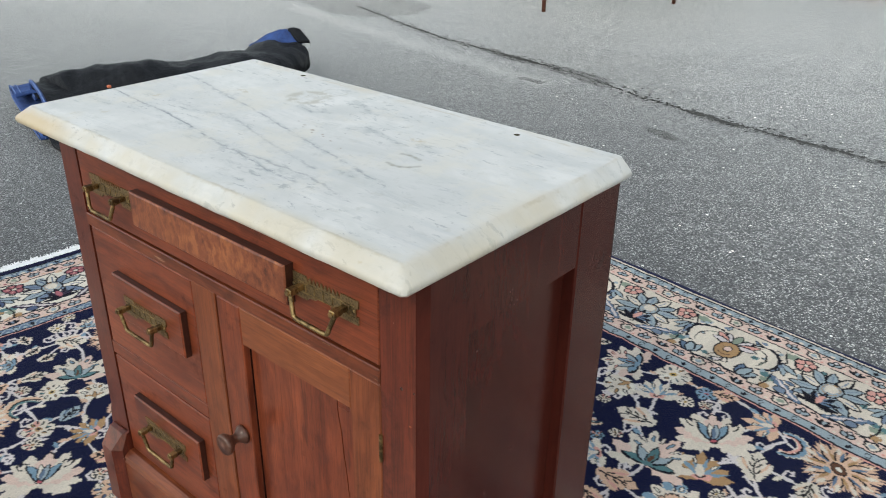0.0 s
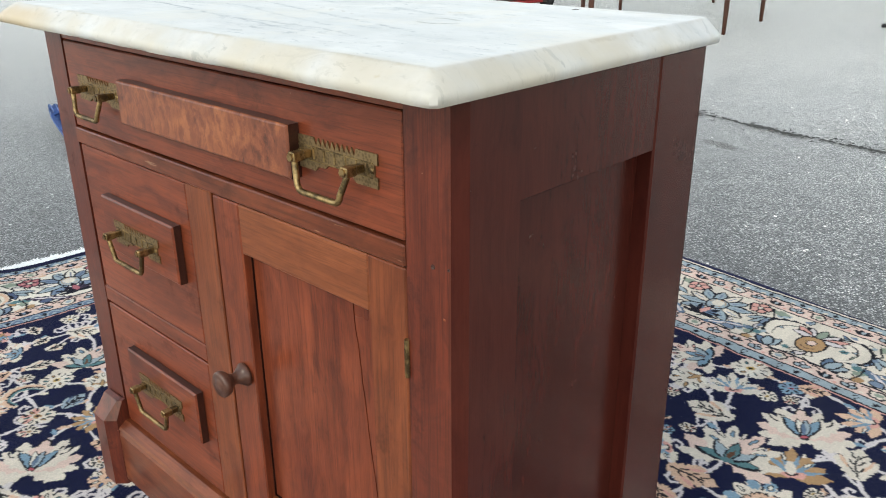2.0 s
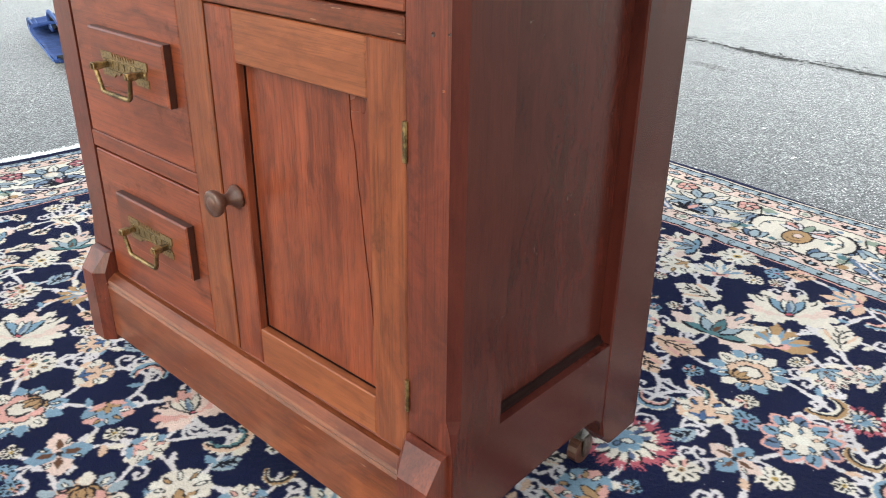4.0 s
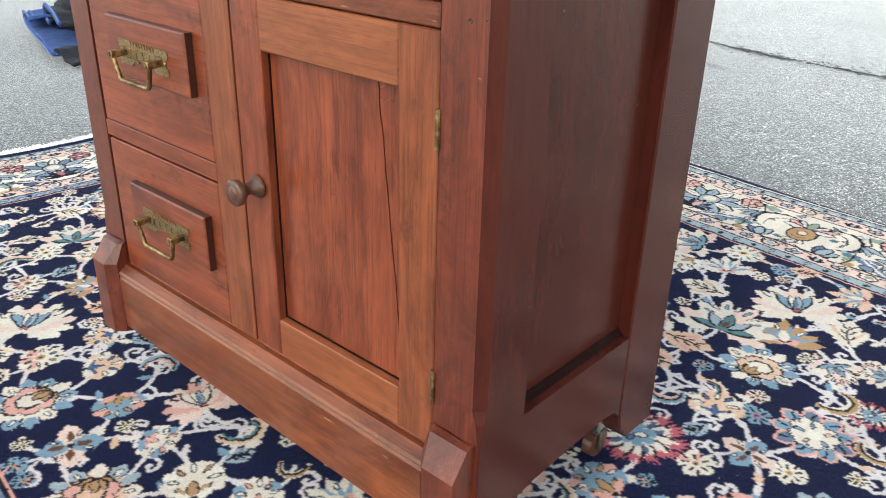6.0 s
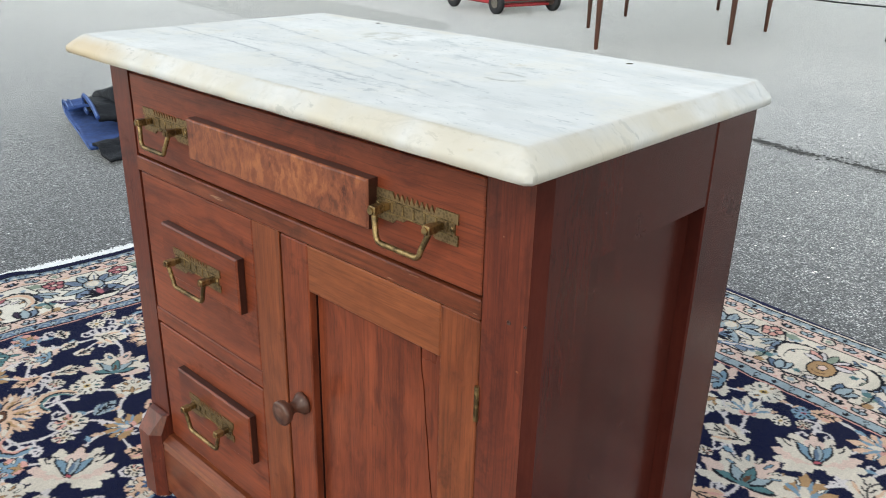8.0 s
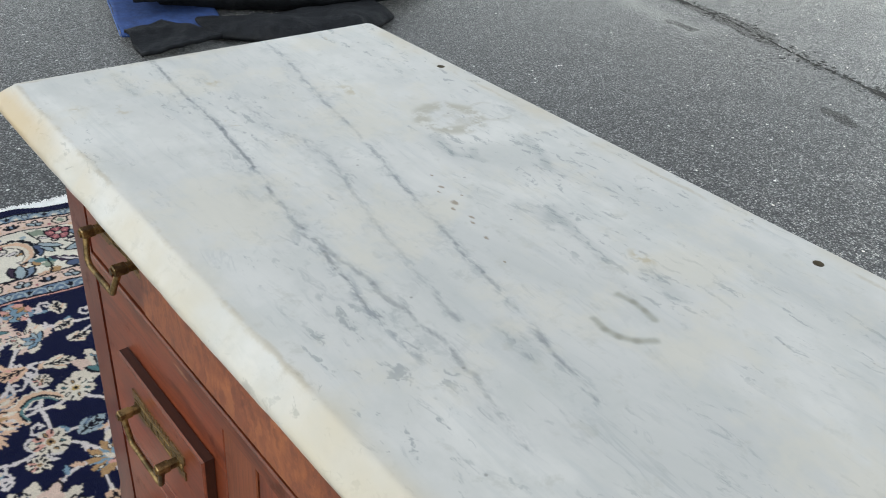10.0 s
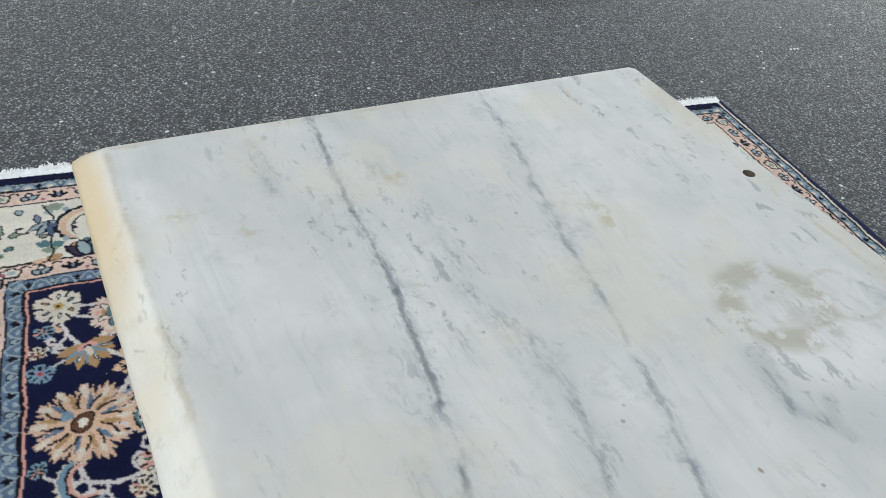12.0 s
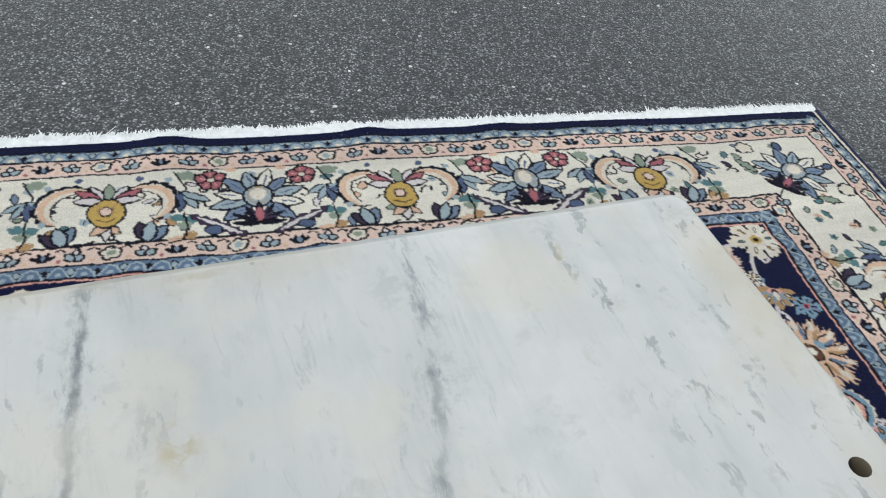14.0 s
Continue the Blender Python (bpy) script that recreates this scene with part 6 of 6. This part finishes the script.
cart = thing("cart", "low red steel cart on black wheels standing on asphalt", "cart", (-4.58, 6.28, 0), -11.9)
part("tray", box(-0.80, -0.02, -0.30, 0.30, 0.075, 0.17, 0.012), red_paint, cart)
part("tray_lip", box(-0.015, 0.010, -0.31, 0.31, 0.060, 0.085, 0.006), red_paint, cart)
for x in (0.0, -0.72):
    for y in (-0.365, 0.365):
        m = Matrix.Translation((x, y, 0.105)) @ Matrix.Rotation(radians(90), 4, "X")
        wheel = part("wheel", lathe([(0.05, -0.024), (0.095, -0.026), (0.104, -0.016), (0.105, 0.0), (0.104, 0.016), (0.095, 0.026), (0.05, 0.024)], m, 28), rubber, cart, smooth=True)
        part("hub", lathe([(0.048, -0.028), (0.048, 0.028)], m, 16), steel, wheel)
    part("axle", tube([(x, -0.36, 0.105), (x, 0.36, 0.105)], 0.010), steel, cart)
part("handle", tube([(-0.78, -0.14, 0.16), (-0.98, -0.14, 0.82), (-0.98, 0.14, 0.82), (-0.78, 0.14, 0.16)], 0.012), red_paint, cart)

px = thing("pole", "orange pole with a black end lying on asphalt", "pole", (-1.41, 7.05, 0.0), 38)
part("shaft", tube([(0.14, 0, 0.026), (1.5, 0, 0.026)], 0.022, 14), orange, px, smooth=True)
part("end_cap", lathe([(0.017, 0.0), (0.017, 0.04), (0.027, 0.045), (0.029, 0.11), (0.025, 0.15)], Matrix.Translation((0, 0, 0.027)) @ Matrix.Rotation(radians(90), 4, "Y"), 16), rubber, px, "black end fitting", True)
cable = part("cable", tube([(-3.7 + 0.25 * k, 10.25 + 0.42 * max(0.0, (3 - k) / 3) ** 1.5 + 0.03 * math.sin(k * 0.9), 0.011) for k in range(14)], 0.010, 8), rubber, None, smooth=True)
tagged(cable, "thin black cable lying on the asphalt", "cable")

# ---- moving blanket, rumpled, black quilting on one side and blue on the other ----
blanket = thing("moving_blanket", "rumpled black and blue quilted moving blanket heaped on asphalt", "blanket", (-2.62, 1.66, 0))


def heap(path, widths, heights, seed, sides=40, steps=90, rough=0.03, blunt=False):
    """A lumpy roll of cloth along a path, flat underneath."""
    bm = bmesh.new()
    rings = []
    for i in range(steps + 1):
        s = i / steps * (len(path) - 1)
        k = min(int(s), len(path) - 2)
        t = s - k
        t = t * t * (3 - 2 * t)
        mixd = lambda a: a[k] * (1 - t) + a[k + 1] * t
        x, y = mixd([p[0] for p in path]), mixd([p[1] for p in path])
        w, h = mixd(widths), mixd(heights)
        cap = min(1.0, math.sqrt(max(0.02, min(i, steps - i) / (steps * 0.05)))) if min(i, steps - i) < steps * 0.05 else 1.0
        if blunt and i < steps / 2:
            cap = 1.0
        ring = []
        for j in range(sides):
            a = 2 * math.pi * j / sides
            cx, cz = math.cos(a), math.sin(a)
            px, pz = w * cx * cap, h * 0.5 + h * 0.5 * cz * cap
            q = Vector((x + px, y, pz)) * 6
            bump = rough * (noise.noise(q + Vector((seed, 0, 0))) + 0.5 * noise.noise(q * 2.7) + 0.35 * abs(noise.noise(Vector((px * 16, y * 7, seed)))))
            ring.append(bm.verts.new((x + px + bump * cx, y + bump * 0.4, max(0.002, pz + bump * max(0, cz)))))
        rings.append(ring)
    for a, b in zip(rings, rings[1:]):
        for j in range(sides):
            bm.faces.new((a[j], a[(j + 1) % sides], b[(j + 1) % sides], b[j]))
    bm.faces.new(rings[0][::-1])
    bm.faces.new(rings[-1])
    return bm


def sheet(corners, thick, wave, seed, nx=26, ny=18):
    """A cloth sheet between four corners (x, y, z), rumpled, with thickness."""
    a, b, c, d = [Vector(p) for p in corners]
    bm = bmesh.new()
    both = []
    for lift in (thick, 0):
        grid = []
        for i in range(nx + 1):
            row = []
            for j in range(ny + 1):
                s, t = i / nx, j / ny
                p = a * (1 - s) * (1 - t) + b * s * (1 - t) + c * s * t + d * (1 - s) * t
                n = wave * (noise.noise(Vector((p.x * 7 + seed, p.y * 7, 0))) + 0.6 * noise.noise(Vector((p.x * 17, p.y * 17, seed))))
                row.append(bm.verts.new((p.x + n * 0.5, p.y + n * 0.4, max(0.003, p.z + n) + lift)))
            grid.append(row)
        both.append(grid)
    for g in both:
        for i in range(nx):
            for j in range(ny):
                bm.faces.new((g[i][j], g[i + 1][j], g[i + 1][j + 1], g[i][j + 1]))
    rim = [(i, 0) for i in range(nx)] + [(nx, j) for j in range(ny)] + [(i, ny) for i in range(nx, 0, -1)] + [(0, j) for j in range(ny, 0, -1)]
    for (i, j), (k, l) in zip(rim, rim[1:] + rim[:1]):
        bm.faces.new((both[0][i][j], both[0][k][l], both[1][k][l], both[1][i][j]))
    return bm


roll = heap([(-0.27, -0.53), (-0.12, -0.28), (0.0, 0.05), (0.0, 0.40), (-0.10, 0.70)], (0.15, 0.19, 0.22, 0.22, 0.17), (0.165, 0.195, 0.165, 0.175, 0.182), 3, blunt=True)
part("black_roll", roll, black_cloth, blanket, "black quilted heap", True)
part("black_fold", heap([(0.16, -0.50), (0.30, -0.30), (0.34, 0.0), (0.26, 0.26)], (0.10, 0.15, 0.15, 0.12), (0.05, 0.07, 0.08, 0.06), 9, rough=0.02), black_cloth, blanket, "", True)


def doubled(start, along, deep, profile, thick, seed, n=24):
    """Cloth laid out and folded back over itself: a profile of (way, height), pushed along deep."""
    bm = bmesh.new()
    fine = []
    for (a, b), (c, d) in zip(profile, profile[1:]):
        fine += [(a + (c - a) * k / 4, b + (d - b) * k / 4) for k in range(4)]
    fine.append(profile[-1])
    layers = []
    for side in (0, 1):
        grid = []
        for i in range(n + 1):
            row = []
            for k, (w, h) in enumerate(fine):
                p, q = fine[max(k - 1, 0)], fine[min(k + 1, len(fine) - 1)]
                t = Vector((q[0] - p[0], q[1] - p[1])).normalized()
                x = start[0] + along[0] * (w - t.y * thick * side) + deep[0] * i / n
                y = start[1] + along[1] * (w - t.y * thick * side) + deep[1] * i / n
                z = h + t.x * thick * side
                r = 0.016 * noise.noise(Vector((x * 8 + seed, y * 8, h * 6))) + 0.008 * noise.noise(Vector((x * 22, y * 22, seed)))
                row.append(bm.verts.new((x + r * 0.6, y + r * 0.5, max(0.003, z + r * min(1, h * 12)))))
            grid.append(row)
        layers.append(grid)
    m = len(fine)
    for g in layers:
        for i in range(n):
            for k in range(m - 1):
                bm.faces.new((g[i][k], g[i + 1][k], g[i + 1][k + 1], g[i][k + 1]))
    rim = [(0, k) for k in range(m)] + [(i, m - 1) for i in range(1, n + 1)] + [(n, k) for k in range(m - 2, -1, -1)] + [(i, 0) for i in range(n - 1, 0, -1)]
    for (i, k), (a, b) in zip(rim, rim[1:] + rim[:1]):
        bm.faces.new((layers[0][i][k], layers[0][a][b], layers[1][a][b], layers[1][i][k]))
    return bm, fine


FOLD = [(0.0, 0.016), (0.30, 0.018), (0.58, 0.016), (0.68, 0.022), (0.715, 0.045), (0.70, 0.075), (0.64, 0.088), (0.52, 0.080)]
bm, fine = doubled((0.10, -0.79), (-0.962, 0.272), (0.13, 0.36), FOLD, 0.012, 4)
part("blue_fold", bm, blue_cloth, blanket, "blue side folded back over itself", True)
for shift in (0.0, 0.022):
    pts = [(0.10 - 0.962 * w + shift * 0.39, -0.793 + 0.272 * w + shift * 0.92, h + 0.006) for w, h in fine]
    part("binding", tube(pts, 0.0028, 6), binding, blanket, "pale blue stitched edge", True)
part("blue_flap", sheet([(-0.31, 0.58, 0.120), (-0.02, 0.52, 0.135), (0.00, 0.72, 0.170), (-0.10, 0.68, 0.225)], 0.012, 0.025, 7), blue_cloth, blanket, "turned-over blue corner", True)
part("black_tip", sheet([(-0.09, 0.67, 0.215), (0.00, 0.66, 0.160), (0.02, 0.73, 0.165), (-0.03, 0.71, 0.225)], 0.014, 0.015, 21, 10, 10), black_cloth, blanket, "black edge of the turned corner", True)
part("black_corner", sheet([(0.10, -0.78, 0.030), (0.30, -0.80, 0.012), (0.30, -0.50, 0.03), (0.08, -0.62, 0.050)], 0.012, 0.02, 12), black_cloth, blanket, "", True)
ROLL = [(0.32, 0.060), (0.375, 0.064), (0.40, 0.078), (0.40, 0.102), (0.385, 0.122), (0.35, 0.130), (0.26, 0.132), (0.15, 0.126), (0.03, 0.10)]
bm, fine = doubled((-0.02, -0.68), (-0.962, 0.272), (0.06, 0.20), ROLL, 0.014, 9)
part("rolled_edge", bm, black_cloth, blanket, "black layer folded on top", True)
for lift, mat in ((0.0, blue_cloth), (0.010, binding)):
    pts = [(-0.02 - 0.962 * w, -0.684 + 0.272 * w - lift * 0.2, h + 0.003 + lift) for w, h in fine]
    part("binding", tube(pts, 0.0095 if lift == 0 else 0.0035, 6), mat, blanket, "blue bound edge", True)
part("tag", box(-0.01, 0.008, -0.42, -0.405, 0.140, 0.152, 0.003), tag_mat, blanket, "small orange tag")
